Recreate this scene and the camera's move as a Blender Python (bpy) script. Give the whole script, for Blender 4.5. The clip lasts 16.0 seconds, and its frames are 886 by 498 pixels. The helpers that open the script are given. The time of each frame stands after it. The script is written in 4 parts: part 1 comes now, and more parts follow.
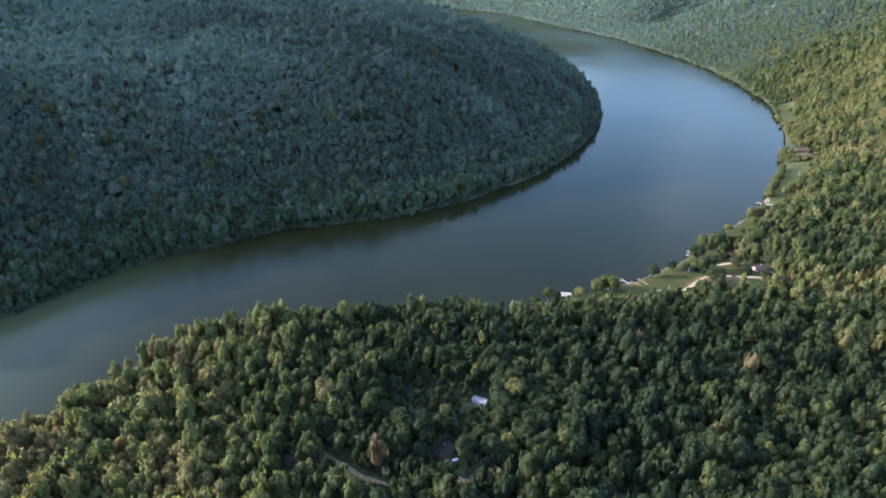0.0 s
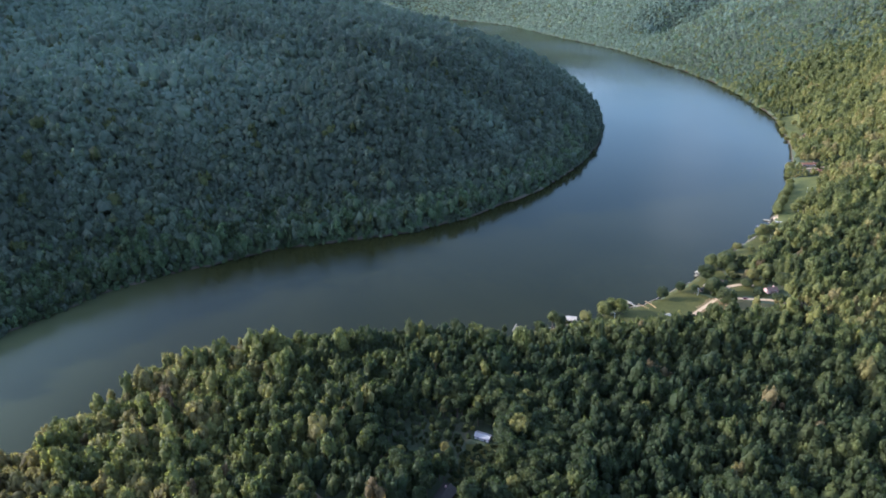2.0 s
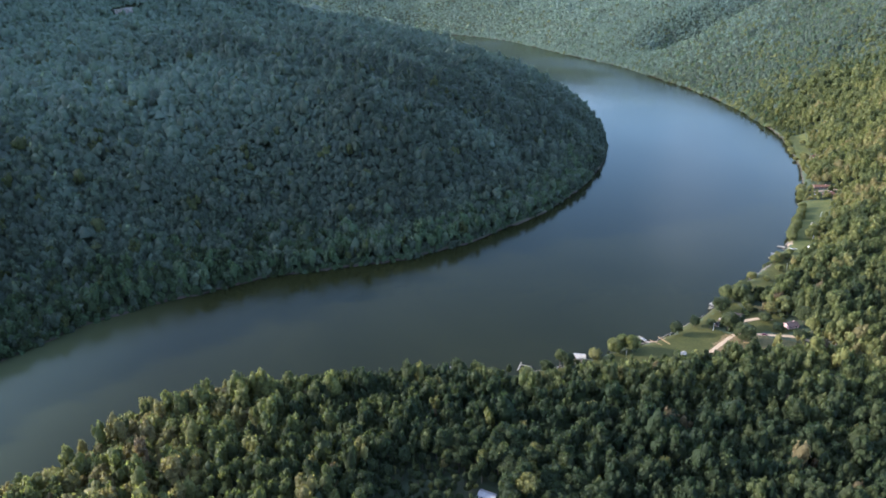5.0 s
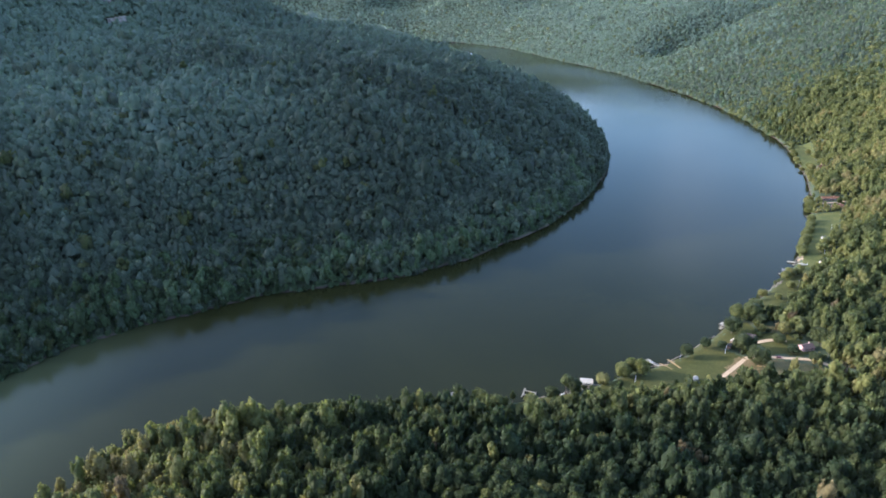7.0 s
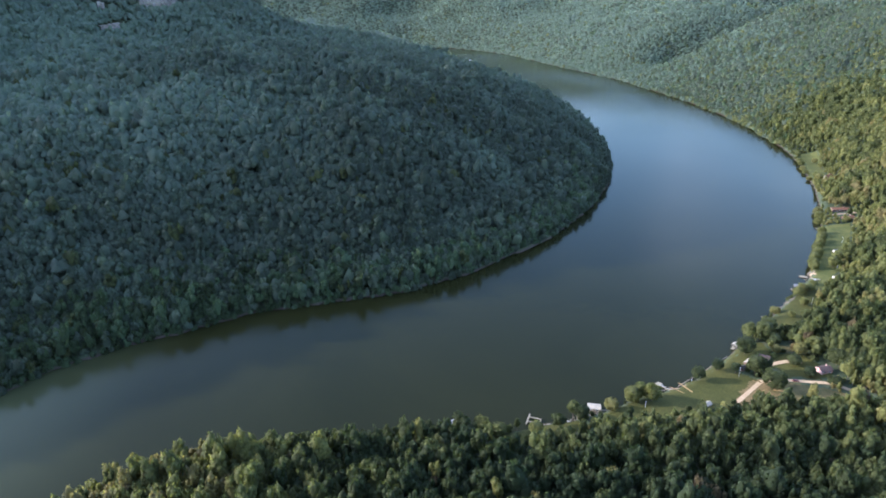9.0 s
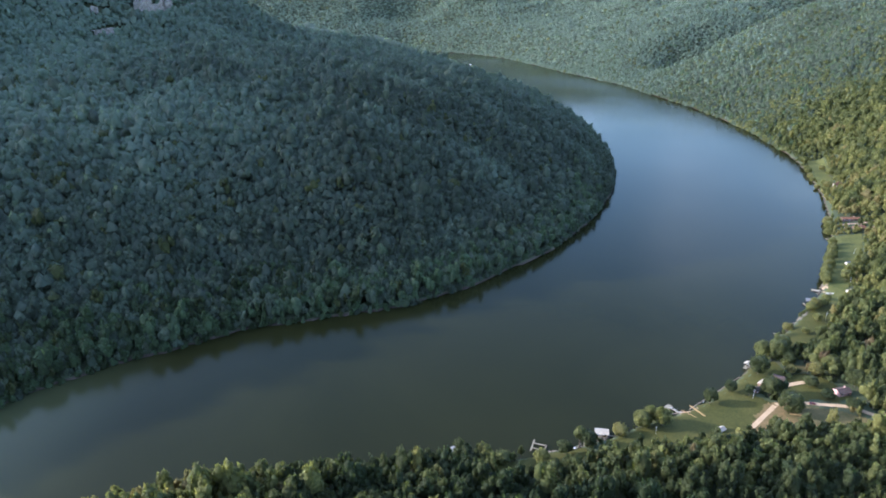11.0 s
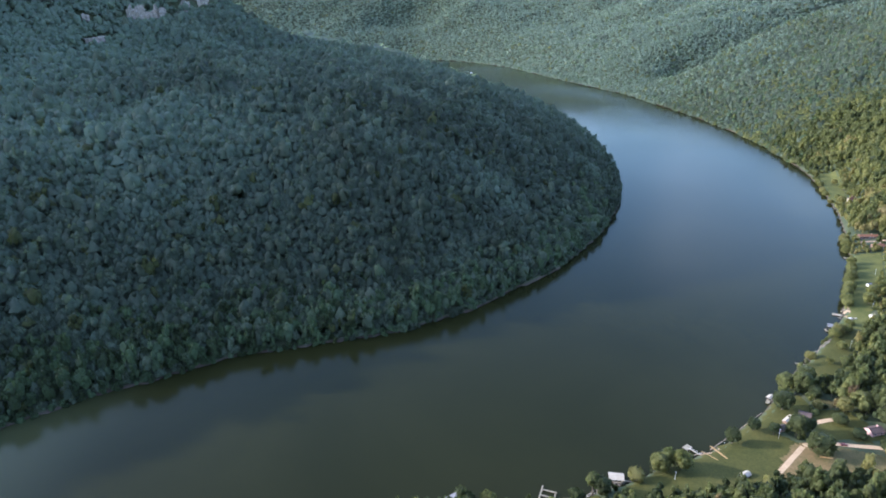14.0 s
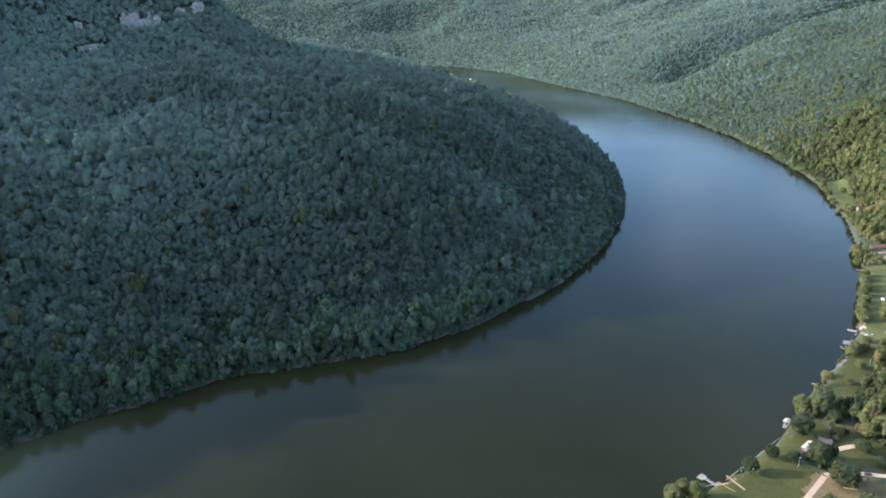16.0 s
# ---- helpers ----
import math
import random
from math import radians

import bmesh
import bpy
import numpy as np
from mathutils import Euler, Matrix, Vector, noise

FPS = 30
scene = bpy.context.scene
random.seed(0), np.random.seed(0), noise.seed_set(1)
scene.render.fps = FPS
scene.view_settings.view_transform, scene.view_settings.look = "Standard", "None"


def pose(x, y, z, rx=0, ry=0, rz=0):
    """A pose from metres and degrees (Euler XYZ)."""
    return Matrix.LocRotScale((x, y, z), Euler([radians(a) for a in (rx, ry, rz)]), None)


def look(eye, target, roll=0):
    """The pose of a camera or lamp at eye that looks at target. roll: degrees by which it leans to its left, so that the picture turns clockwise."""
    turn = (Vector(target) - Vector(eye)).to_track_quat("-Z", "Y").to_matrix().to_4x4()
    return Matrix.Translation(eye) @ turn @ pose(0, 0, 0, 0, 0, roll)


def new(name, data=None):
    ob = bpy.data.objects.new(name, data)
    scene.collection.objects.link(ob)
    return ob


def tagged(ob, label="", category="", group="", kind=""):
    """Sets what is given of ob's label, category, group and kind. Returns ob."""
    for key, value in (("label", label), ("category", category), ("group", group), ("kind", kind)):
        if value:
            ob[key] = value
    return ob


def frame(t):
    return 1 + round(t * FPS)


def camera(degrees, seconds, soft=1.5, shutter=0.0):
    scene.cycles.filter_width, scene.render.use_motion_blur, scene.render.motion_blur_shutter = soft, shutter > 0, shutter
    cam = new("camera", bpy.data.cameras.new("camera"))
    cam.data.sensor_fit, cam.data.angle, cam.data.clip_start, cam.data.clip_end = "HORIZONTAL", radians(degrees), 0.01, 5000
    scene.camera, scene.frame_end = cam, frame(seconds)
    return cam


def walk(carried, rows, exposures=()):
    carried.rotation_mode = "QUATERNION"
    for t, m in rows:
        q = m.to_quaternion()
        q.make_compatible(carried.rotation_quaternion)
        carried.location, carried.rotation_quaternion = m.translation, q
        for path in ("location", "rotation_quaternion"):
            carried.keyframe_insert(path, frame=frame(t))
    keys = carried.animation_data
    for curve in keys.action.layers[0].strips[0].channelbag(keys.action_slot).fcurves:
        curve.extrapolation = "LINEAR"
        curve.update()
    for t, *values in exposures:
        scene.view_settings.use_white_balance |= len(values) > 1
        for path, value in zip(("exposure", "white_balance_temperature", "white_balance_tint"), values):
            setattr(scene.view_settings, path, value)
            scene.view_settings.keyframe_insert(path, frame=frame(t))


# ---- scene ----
cam = camera(70.2, 16.0, soft=1.75)
PATH = [
    (0, (-1.273, 19.852, 264.753), (-1.243, 21.658, 263.894), -0.9),
    (0.5, (-1.35, 25.556, 264.86), (-1.318, 27.364, 264.006), -0.9),
    (1, (-1.425, 31.298, 265.028), (-1.393, 33.11, 264.182), -0.9),
    (1.5, (-1.504, 36.973, 265.245), (-1.47, 38.787, 264.403), -0.9),
    (2, (-1.555, 42.666, 265.5), (-1.521, 44.484, 264.667), -0.9),
    (2.5, (-1.609, 48.333, 265.75), (-1.574, 50.153, 264.922), -0.8),
    (3, (-1.65, 53.996, 265.999), (-1.614, 55.82, 265.178), -0.8),
    (3.5, (-1.713, 59.549, 266.223), (-1.676, 61.374, 265.407), -0.8),
    (4, (-1.771, 65.133, 266.412), (-1.733, 66.962, 265.604), -0.8),
    (4.2, (-1.799, 67.372, 266.46), (-1.761, 69.203, 265.655), -0.7),
    (6.5, (-2.131, 93.571, 267.951), (-2.089, 95.41, 267.166), -0.8),
    (7, (-2.19, 99.338, 268.084), (-2.147, 101.18, 267.305), -0.8),
    (7.5, (-2.239, 105.143, 268.175), (-2.195, 106.986, 267.399), -0.8),
    (8, (-2.272, 111.008, 268.26), (-2.227, 112.853, 267.489), -0.8),
    (8.5, (-2.283, 116.88, 268.329), (-2.236, 118.726, 267.559), -0.8),
    (9, (-2.23, 122.714, 268.38), (-2.184, 124.562, 267.616), -0.8),
    (9.2, (-2.18, 124.994, 268.395), (-2.138, 126.842, 267.633), -0.9),
    (11.5, (-1.298, 150.533, 269.0), (-1.251, 152.387, 268.25), -0.8),
    (12, (-1.141, 156.163, 269.056), (-1.095, 158.019, 268.311), -0.8),
    (12.5, (-1.059, 161.852, 269.098), (-1.012, 163.709, 268.355), -0.8),
    (13, (-1.031, 167.568, 269.136), (-0.984, 169.426, 268.397), -0.8),
    (13.5, (-1.046, 173.268, 269.166), (-0.998, 175.127, 268.429), -0.7),
    (14, (-1.031, 178.965, 269.2), (-0.984, 180.825, 268.466), -0.7),
    (14.5, (-0.942, 184.627, 269.225), (-0.894, 186.488, 268.496), -0.8),
    (15, (-0.746, 190.25, 269.246), (-0.7, 192.114, 268.521), -0.8),
    (15.5, (-0.455, 195.839, 269.254), (-0.408, 197.704, 268.532), -0.8),
    (16, (-0.128, 201.435, 269.261), (-0.081, 203.301, 268.543), -0.9),
]
walk(cam, [(t, look(eye, target, roll)) for t, eye, target, roll in PATH], [(0, 2.26, 4780, 24), (16, 2.26, 4780, 24)])


# ---- daylight: low sun from over the mountain, blue sky with thin broken cloud ----
SUN_UP, SUN_TURN = radians(18), math.atan2(-0.987, 0.16)
world = bpy.data.worlds.new("sky")
scene.world = world
world.use_nodes = True
sky = world.node_tree.nodes.new("ShaderNodeTexSky")
sky.sky_type, sky.sun_disc, sky.sun_elevation, sky.sun_rotation = "NISHITA", False, SUN_UP, SUN_TURN
sky.air_density, sky.dust_density, sky.ozone_density, sky.altitude = 1.1, 2.4, 0.2, 400
back = world.node_tree.nodes["Background"]
back.inputs["Strength"].default_value = 0.14


def broken_cloud(tree):
    """Thin broken cloud over the blue: paler and greyer than the clear sky between."""
    add, link = tree.nodes.new, tree.links.new
    way = add("ShaderNodeTexCoord").outputs["Generated"]
    split = add("ShaderNodeSeparateXYZ")
    link(way, split.inputs[0])
    rise = add("ShaderNodeMath")
    rise.operation, rise.inputs[1].default_value = "MAXIMUM", 0.0
    link(split.outputs["Z"], rise.inputs[0])
    lift = add("ShaderNodeMath")
    lift.operation, lift.inputs[1].default_value = "ADD", 0.14
    link(rise.outputs[0], lift.inputs[0])
    flat = add("ShaderNodeVectorMath")
    flat.operation = "DIVIDE"
    both = add("ShaderNodeCombineXYZ")
    for axis in "XYZ":
        link(lift.outputs[0], both.inputs[axis])
    link(way, flat.inputs[0])
    link(both.outputs[0], flat.inputs[1])
    shift = add("ShaderNodeVectorMath")
    shift.inputs[1].default_value = (3.1, 0.4, 0.0)
    link(flat.outputs[0], shift.inputs[0])
    puffs = add("ShaderNodeTexNoise")
    puffs.inputs["Scale"].default_value, puffs.inputs["Detail"].default_value, puffs.inputs["Roughness"].default_value = 0.9, 5.0, 0.55
    link(shift.outputs[0], puffs.inputs["Vector"])
    cover = add("ShaderNodeMapRange")
    cover.interpolation_type = "SMOOTHSTEP"
    cover.inputs["From Min"].default_value, cover.inputs["From Max"].default_value = 0.47, 0.68
    link(puffs.outputs["Fac"], cover.inputs["Value"])
    grey = add("ShaderNodeHueSaturation")
    grey.inputs["Saturation"].default_value, grey.inputs["Value"].default_value = 0.3, 1.45
    link(sky.outputs[0], grey.inputs["Color"])
    mix = add("ShaderNodeMix")
    mix.data_type = "RGBA"
    link(cover.outputs[0], mix.inputs["Factor"])
    link(sky.outputs[0], mix.inputs["A"])
    link(grey.outputs[0], mix.inputs["B"])
    return mix.outputs["Result"]


world.node_tree.links.new(broken_cloud(world.node_tree), back.inputs["Color"])
sun = new("sun", bpy.data.lights.new("sun", "SUN"))
sun.data.energy, sun.data.angle, sun.data.color = 2.5, radians(0.5), (1.0, 0.84, 0.58)
sun.matrix_world = look((0, 0, 900), (0.987 * math.cos(SUN_UP), -0.16 * math.cos(SUN_UP), 900 - math.sin(SUN_UP)))


# ---- materials ----
def material(name):
    m = bpy.data.materials.new(name)
    m.use_nodes = True
    return m, m.node_tree, m.node_tree.nodes["Principled BSDF"]


def node(tree, kind, **values):
    n = tree.nodes.new(kind)
    for key, value in values.items():
        if key in n.inputs:
            n.inputs[key].default_value = value
    return n


def ramp(tree, source, stops):
    r = tree.nodes.new("ShaderNodeValToRGB")
    els = r.color_ramp.elements
    while len(els) < len(stops):
        els.new(0.5)
    for el, (at, col) in zip(els, stops):
        el.position, el.color = at, (*col, 1)
    tree.links.new(source, r.inputs["Fac"])
    return r.outputs["Color"]


def surface(name, low, high, scale=2.0, rough=0.7, metal=0.0, bump=0.2, fine=8.0, spec=0.22):
    """A weathered surface: stains at one scale, grain at another, fine relief."""
    m, tree, shader = material(name)
    place = node(tree, "ShaderNodeNewGeometry").outputs["Position"]
    big = node(tree, "ShaderNodeTexNoise", Scale=scale, Detail=5.0, Roughness=0.65)
    small = node(tree, "ShaderNodeTexNoise", Scale=scale * fine, Detail=4.0, Roughness=0.7)
    for n in (big, small):
        tree.links.new(place, n.inputs["Vector"])
    both = node(tree, "ShaderNodeMath")
    both.operation = "MULTIPLY_ADD"
    tree.links.new(small.outputs["Fac"], both.inputs[0])
    both.inputs[1].default_value = 0.5
    half = node(tree, "ShaderNodeMath")
    half.operation = "MULTIPLY"
    half.inputs[1].default_value = 0.5
    tree.links.new(big.outputs["Fac"], half.inputs[0])
    tree.links.new(half.outputs[0], both.inputs[2])
    tree.links.new(ramp(tree, both.outputs[0], [(0.36, low), (0.64, high)]), shader.inputs["Base Color"])
    relief = node(tree, "ShaderNodeBump", Strength=bump, Distance=0.05)
    tree.links.new(both.outputs[0], relief.inputs["Height"])
    tree.links.new(relief.outputs["Normal"], shader.inputs["Normal"])
    shader.inputs["Roughness"].default_value = rough
    shader.inputs["Metallic"].default_value = metal
    shader.inputs["Specular IOR Level"].default_value = spec
    return m


def foliage():
    """Leaves: every tree has a tint of its own, and each spray of leaves varies a little round it."""
    m, tree, shader = material("foliage")
    tint = node(tree, "ShaderNodeAttribute")
    tint.attribute_name = "tint"
    # Stops 0.0 and 0.215 are pale and cool: haze put into the colour.
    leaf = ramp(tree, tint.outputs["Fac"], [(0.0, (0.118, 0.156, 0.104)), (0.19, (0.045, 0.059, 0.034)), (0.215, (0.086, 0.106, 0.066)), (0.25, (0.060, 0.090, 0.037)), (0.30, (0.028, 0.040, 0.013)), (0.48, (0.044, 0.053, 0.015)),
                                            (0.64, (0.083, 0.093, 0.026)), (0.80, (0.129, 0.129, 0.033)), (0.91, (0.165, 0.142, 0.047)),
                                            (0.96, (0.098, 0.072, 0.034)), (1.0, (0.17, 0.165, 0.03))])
    island = node(tree, "ShaderNodeNewGeometry")
    shift = node(tree, "ShaderNodeHueSaturation")
    value = node(tree, "ShaderNodeMapRange")
    value.inputs["To Min"].default_value, value.inputs["To Max"].default_value = 0.86, 1.15
    tree.links.new(island.outputs["Random Per Island"], value.inputs["Value"])
    tuft = node(tree, "ShaderNodeTexNoise", Scale=1.9, Detail=3.0, Roughness=0.75)
    tree.links.new(island.outputs["Position"], tuft.inputs["Vector"])
    light = node(tree, "ShaderNodeMapRange")
    light.inputs["From Min"].default_value, light.inputs["From Max"].default_value = 0.3, 0.7
    light.inputs["To Min"].default_value, light.inputs["To Max"].default_value = 0.82, 1.19
    tree.links.new(tuft.outputs["Fac"], light.inputs["Value"])
    product = node(tree, "ShaderNodeMath")
    product.operation = "MULTIPLY"
    tree.links.new(value.outputs[0], product.inputs[0])
    tree.links.new(light.outputs[0], product.inputs[1])
    clump = node(tree, "ShaderNodeTexNoise", Scale=0.5, Detail=4.0, Roughness=0.65)
    tree.links.new(island.outputs["Position"], clump.inputs["Vector"])
    patch = node(tree, "ShaderNodeMapRange")
    patch.inputs["From Min"].default_value, patch.inputs["From Max"].default_value = 0.34, 0.66
    patch.inputs["To Min"].default_value, patch.inputs["To Max"].default_value = 0.70, 1.30
    tree.links.new(clump.outputs["Fac"], patch.inputs["Value"])
    mottle = node(tree, "ShaderNodeMath")
    mottle.operation = "MULTIPLY"
    tree.links.new(product.outputs[0], mottle.inputs[0])
    tree.links.new(patch.outputs[0], mottle.inputs[1])
    # haze painted in: the cool tints of the mountain's forest vary less
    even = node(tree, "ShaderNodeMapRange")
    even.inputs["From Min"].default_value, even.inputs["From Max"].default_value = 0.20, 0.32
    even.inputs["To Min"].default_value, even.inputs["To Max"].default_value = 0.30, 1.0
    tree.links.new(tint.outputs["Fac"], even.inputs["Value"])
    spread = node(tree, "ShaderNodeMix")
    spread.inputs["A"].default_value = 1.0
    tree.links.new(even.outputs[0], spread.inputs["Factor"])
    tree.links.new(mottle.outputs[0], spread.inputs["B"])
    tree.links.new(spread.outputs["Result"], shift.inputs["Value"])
    tree.links.new(leaf, shift.inputs["Color"])
    tree.links.new(shift.outputs[0], shader.inputs["Base Color"])
    grain = node(tree, "ShaderNodeTexNoise", Scale=1.6, Detail=4.0, Roughness=0.7)
    tree.links.new(island.outputs["Position"], grain.inputs["Vector"])
    relief = node(tree, "ShaderNodeBump", Strength=0.6, Distance=0.6)
    tree.links.new(grain.outputs["Fac"], relief.inputs["Height"])
    boughs = node(tree, "ShaderNodeBump", Strength=0.75, Distance=1.6)
    tree.links.new(clump.outputs["Fac"], boughs.inputs["Height"])
    tree.links.new(relief.outputs["Normal"], boughs.inputs["Normal"])
    tree.links.new(boughs.outputs["Normal"], shader.inputs["Normal"])
    shader.inputs["Roughness"].default_value = 0.62
    shader.inputs["Specular IOR Level"].default_value = 0.16
    # a faint pale sheen added as a veil of haze, strongest at a low angle
    shader.inputs["Sheen Weight"].default_value = 0.035
    shader.inputs["Sheen Roughness"].default_value = 0.45
    shader.inputs["Sheen Tint"].default_value = (0.92, 0.97, 0.92, 1)
    # thin leaves let part of the light through
    glow = node(tree, "ShaderNodeBsdfTranslucent")
    warm = node(tree, "ShaderNodeVectorMath")
    warm.operation = "MULTIPLY"
    warm.inputs[1].default_value = (1.62, 1.66, 1.05)
    tree.links.new(shift.outputs[0], warm.inputs[0])
    tree.links.new(warm.outputs[0], glow.inputs["Color"])
    both = node(tree, "ShaderNodeMixShader", Fac=0.46)
    tree.links.new(shader.outputs[0], both.inputs[1])
    tree.links.new(glow.outputs[0], both.inputs[2])
    tree.links.new(both.outputs[0], tree.nodes["Material Output"].inputs["Surface"])
    return m


def earth():
    """Forest floor; bare mud and stones on the strip next to the water; pale rock where it is too steep for trees."""
    m, tree, shader = material("forest_floor")
    geo = node(tree, "ShaderNodeNewGeometry")
    big = node(tree, "ShaderNodeTexNoise", Scale=0.05, Detail=6.0, Roughness=0.65)
    small = node(tree, "ShaderNodeTexNoise", Scale=0.9, Detail=5.0, Roughness=0.7)
    for n in (big, small):
        tree.links.new(geo.outputs["Position"], n.inputs["Vector"])
    soil = ramp(tree, big.outputs["Fac"], [(0.3, (0.044, 0.058, 0.030)), (0.55, (0.062, 0.074, 0.036)), (0.75, (0.098, 0.088, 0.050))])
    mud = ramp(tree, small.outputs["Fac"], [(0.3, (0.034, 0.026, 0.019)), (0.7, (0.092, 0.072, 0.053))])
    parts = node(tree, "ShaderNodeSeparateXYZ")
    tree.links.new(geo.outputs["Position"], parts.inputs[0])
    low = node(tree, "ShaderNodeMapRange")
    low.inputs["From Min"].default_value, low.inputs["From Max"].default_value = 1.3, 0.6
    tree.links.new(parts.outputs["Z"], low.inputs["Value"])
    mix = node(tree, "ShaderNodeMix")
    mix.data_type = "RGBA"
    tree.links.new(low.outputs[0], mix.inputs["Factor"])
    tree.links.new(soil, mix.inputs["A"])
    tree.links.new(mud, mix.inputs["B"])
    tree.links.new(mix.outputs["Result"], shader.inputs["Base Color"])
    relief = node(tree, "ShaderNodeBump", Strength=0.7, Distance=0.5)
    tree.links.new(small.outputs["Fac"], relief.inputs["Height"])
    tree.links.new(relief.outputs["Normal"], shader.inputs["Normal"])
    shader.inputs["Roughness"].default_value = 0.95
    shader.inputs["Specular IOR Level"].default_value = 0.08
    return m


def river_water():
    """Murky green-brown water, ruffled by a light wind that leaves calmer streaks."""
    m, tree, shader = material("river_water")
    geo = node(tree, "ShaderNodeNewGeometry")
    silt = node(tree, "ShaderNodeTexNoise", Scale=0.006, Detail=5.0, Roughness=0.55, Distortion=0.6)
    calm = node(tree, "ShaderNodeTexNoise", Scale=0.004, Detail=2.0, Roughness=0.5, Distortion=0.4)
    chop = node(tree, "ShaderNodeTexNoise", Scale=0.55, Detail=5.0, Roughness=0.62)
    swell = node(tree, "ShaderNodeTexNoise", Scale=0.11, Detail=3.0, Roughness=0.5)
    for n in (silt, calm, chop, swell):
        tree.links.new(geo.outputs["Position"], n.inputs["Vector"])
    body = ramp(tree, silt.outputs["Fac"], [(0.3, (0.0108, 0.0118, 0.0032)), (0.5, (0.0132, 0.0141, 0.0040)), (0.7, (0.0160, 0.0167, 0.0050))])
    # West reach: paler silty water, with sunlight also put into its colour.
    sunlit_shoal = ramp(tree, calm.outputs["Fac"], [(0.35, (0.036, 0.042, 0.018)), (0.65, (0.048, 0.055, 0.024))])
    parts = node(tree, "ShaderNodeSeparateXYZ")
    tree.links.new(geo.outputs["Position"], parts.inputs[0])
    west = node(tree, "ShaderNodeMapRange")
    west.interpolation_type = "SMOOTHSTEP"
    west.inputs["From Min"].default_value, west.inputs["From Max"].default_value = -190, -350
    tree.links.new(parts.outputs["X"], west.inputs["Value"])
    mix = node(tree, "ShaderNodeMix")
    mix.data_type = "RGBA"
    tree.links.new(west.outputs[0], mix.inputs["Factor"])
    tree.links.new(body, mix.inputs["A"])
    tree.links.new(sunlit_shoal, mix.inputs["B"])
    tree.links.new(mix.outputs["Result"], shader.inputs["Base Color"])
    gloss = node(tree, "ShaderNodeMapRange")
    gloss.inputs["From Min"].default_value, gloss.inputs["From Max"].default_value = 0.35, 0.65
    gloss.inputs["To Min"].default_value, gloss.inputs["To Max"].default_value = 0.11, 0.18
    tree.links.new(calm.outputs["Fac"], gloss.inputs["Value"])
    tree.links.new(gloss.outputs[0], shader.inputs["Roughness"])
    first = node(tree, "ShaderNodeBump", Strength=0.16, Distance=0.25)
    second = node(tree, "ShaderNodeBump", Strength=0.03, Distance=0.8)
    tree.links.new(chop.outputs["Fac"], first.inputs["Height"])
    tree.links.new(swell.outputs["Fac"], second.inputs["Height"])
    tree.links.new(first.outputs["Normal"], second.inputs["Normal"])
    tree.links.new(second.outputs["Normal"], shader.inputs["Normal"])
    shader.inputs["Specular IOR Level"].default_value = 0.0
    # the sky in the ruffled surface, a little greened by the water
    mirror = node(tree, "ShaderNodeBsdfGlossy", Color=(0.72, 0.76, 0.66, 1))
    edge = node(tree, "ShaderNodeFresnel", IOR=1.19)
    tree.links.new(gloss.outputs[0], mirror.inputs["Roughness"])
    for n in (mirror, edge):
        tree.links.new(second.outputs["Normal"], n.inputs["Normal"])
    both = node(tree, "ShaderNodeMixShader")
    tree.links.new(edge.outputs[0], both.inputs["Fac"])
    tree.links.new(shader.outputs[0], both.inputs[1])
    tree.links.new(mirror.outputs[0], both.inputs[2])
    tree.links.new(both.outputs[0], tree.nodes["Material Output"].inputs["Surface"])
    return m


LEAVES, EARTH, WATER = foliage(), earth(), river_water()
BARK = surface("bark", (0.06, 0.045, 0.032), (0.15, 0.12, 0.09), 1.2, 0.9)
LAWN = surface("lawn_grass", (0.030, 0.036, 0.007), (0.070, 0.064, 0.014), 0.05, 0.9, bump=0.3, fine=14, spec=0.12)
LUSH_LAWN = surface("lush_grass", (0.042, 0.052, 0.011), (0.100, 0.098, 0.024), 0.06, 0.9, bump=0.3, fine=14, spec=0.12)
DRY_GRASS = surface("dry_grass", (0.046, 0.048, 0.014), (0.125, 0.096, 0.036), 0.10, 0.9, bump=0.3, fine=12, spec=0.12)
BARE_SOIL = surface("worn_sandy_turf", (0.072, 0.062, 0.020), (0.178, 0.120, 0.052), 0.16, 0.92, bump=0.3, fine=10, spec=0.1)
GRAVEL = surface("pale_gravel", (0.27, 0.192, 0.100), (0.41, 0.302, 0.168), 0.4, 0.9, bump=0.4)
ASPHALT = surface("worn_asphalt", (0.15, 0.115, 0.082), (0.26, 0.205, 0.15), 0.3, 0.88)
DIRT = surface("packed_dirt", (0.17, 0.115, 0.065), (0.33, 0.245, 0.15), 0.35, 0.92)
SAND = surface("sandy_soil", (0.34, 0.24, 0.14), (0.54, 0.42, 0.27), 0.3, 0.92)
STONE = surface("limestone", (0.12, 0.11, 0.080), (0.32, 0.298, 0.232), 0.22, 0.85, bump=0.6)
LEDGE = surface("pale_sandstone", (0.20, 0.155, 0.105), (0.35, 0.28, 0.20), 0.6, 0.9, bump=0.4)
RUBBLE = surface("shore_rubble", (0.10, 0.084, 0.060), (0.215, 0.182, 0.132), 0.8, 0.9, bump=0.5)
WHITE_METAL = surface("weathered_white_metal", (0.26, 0.225, 0.155), (0.40, 0.35, 0.25), 0.5, 0.65)
BRIGHT_METAL = surface("white_sheet_metal", (0.20, 0.195, 0.175), (0.30, 0.295, 0.27), 0.7, 0.6)
GREY_METAL = surface("grey_sheet_metal", (0.135, 0.130, 0.118), (0.215, 0.205, 0.185), 0.5, 0.6, 0.1)
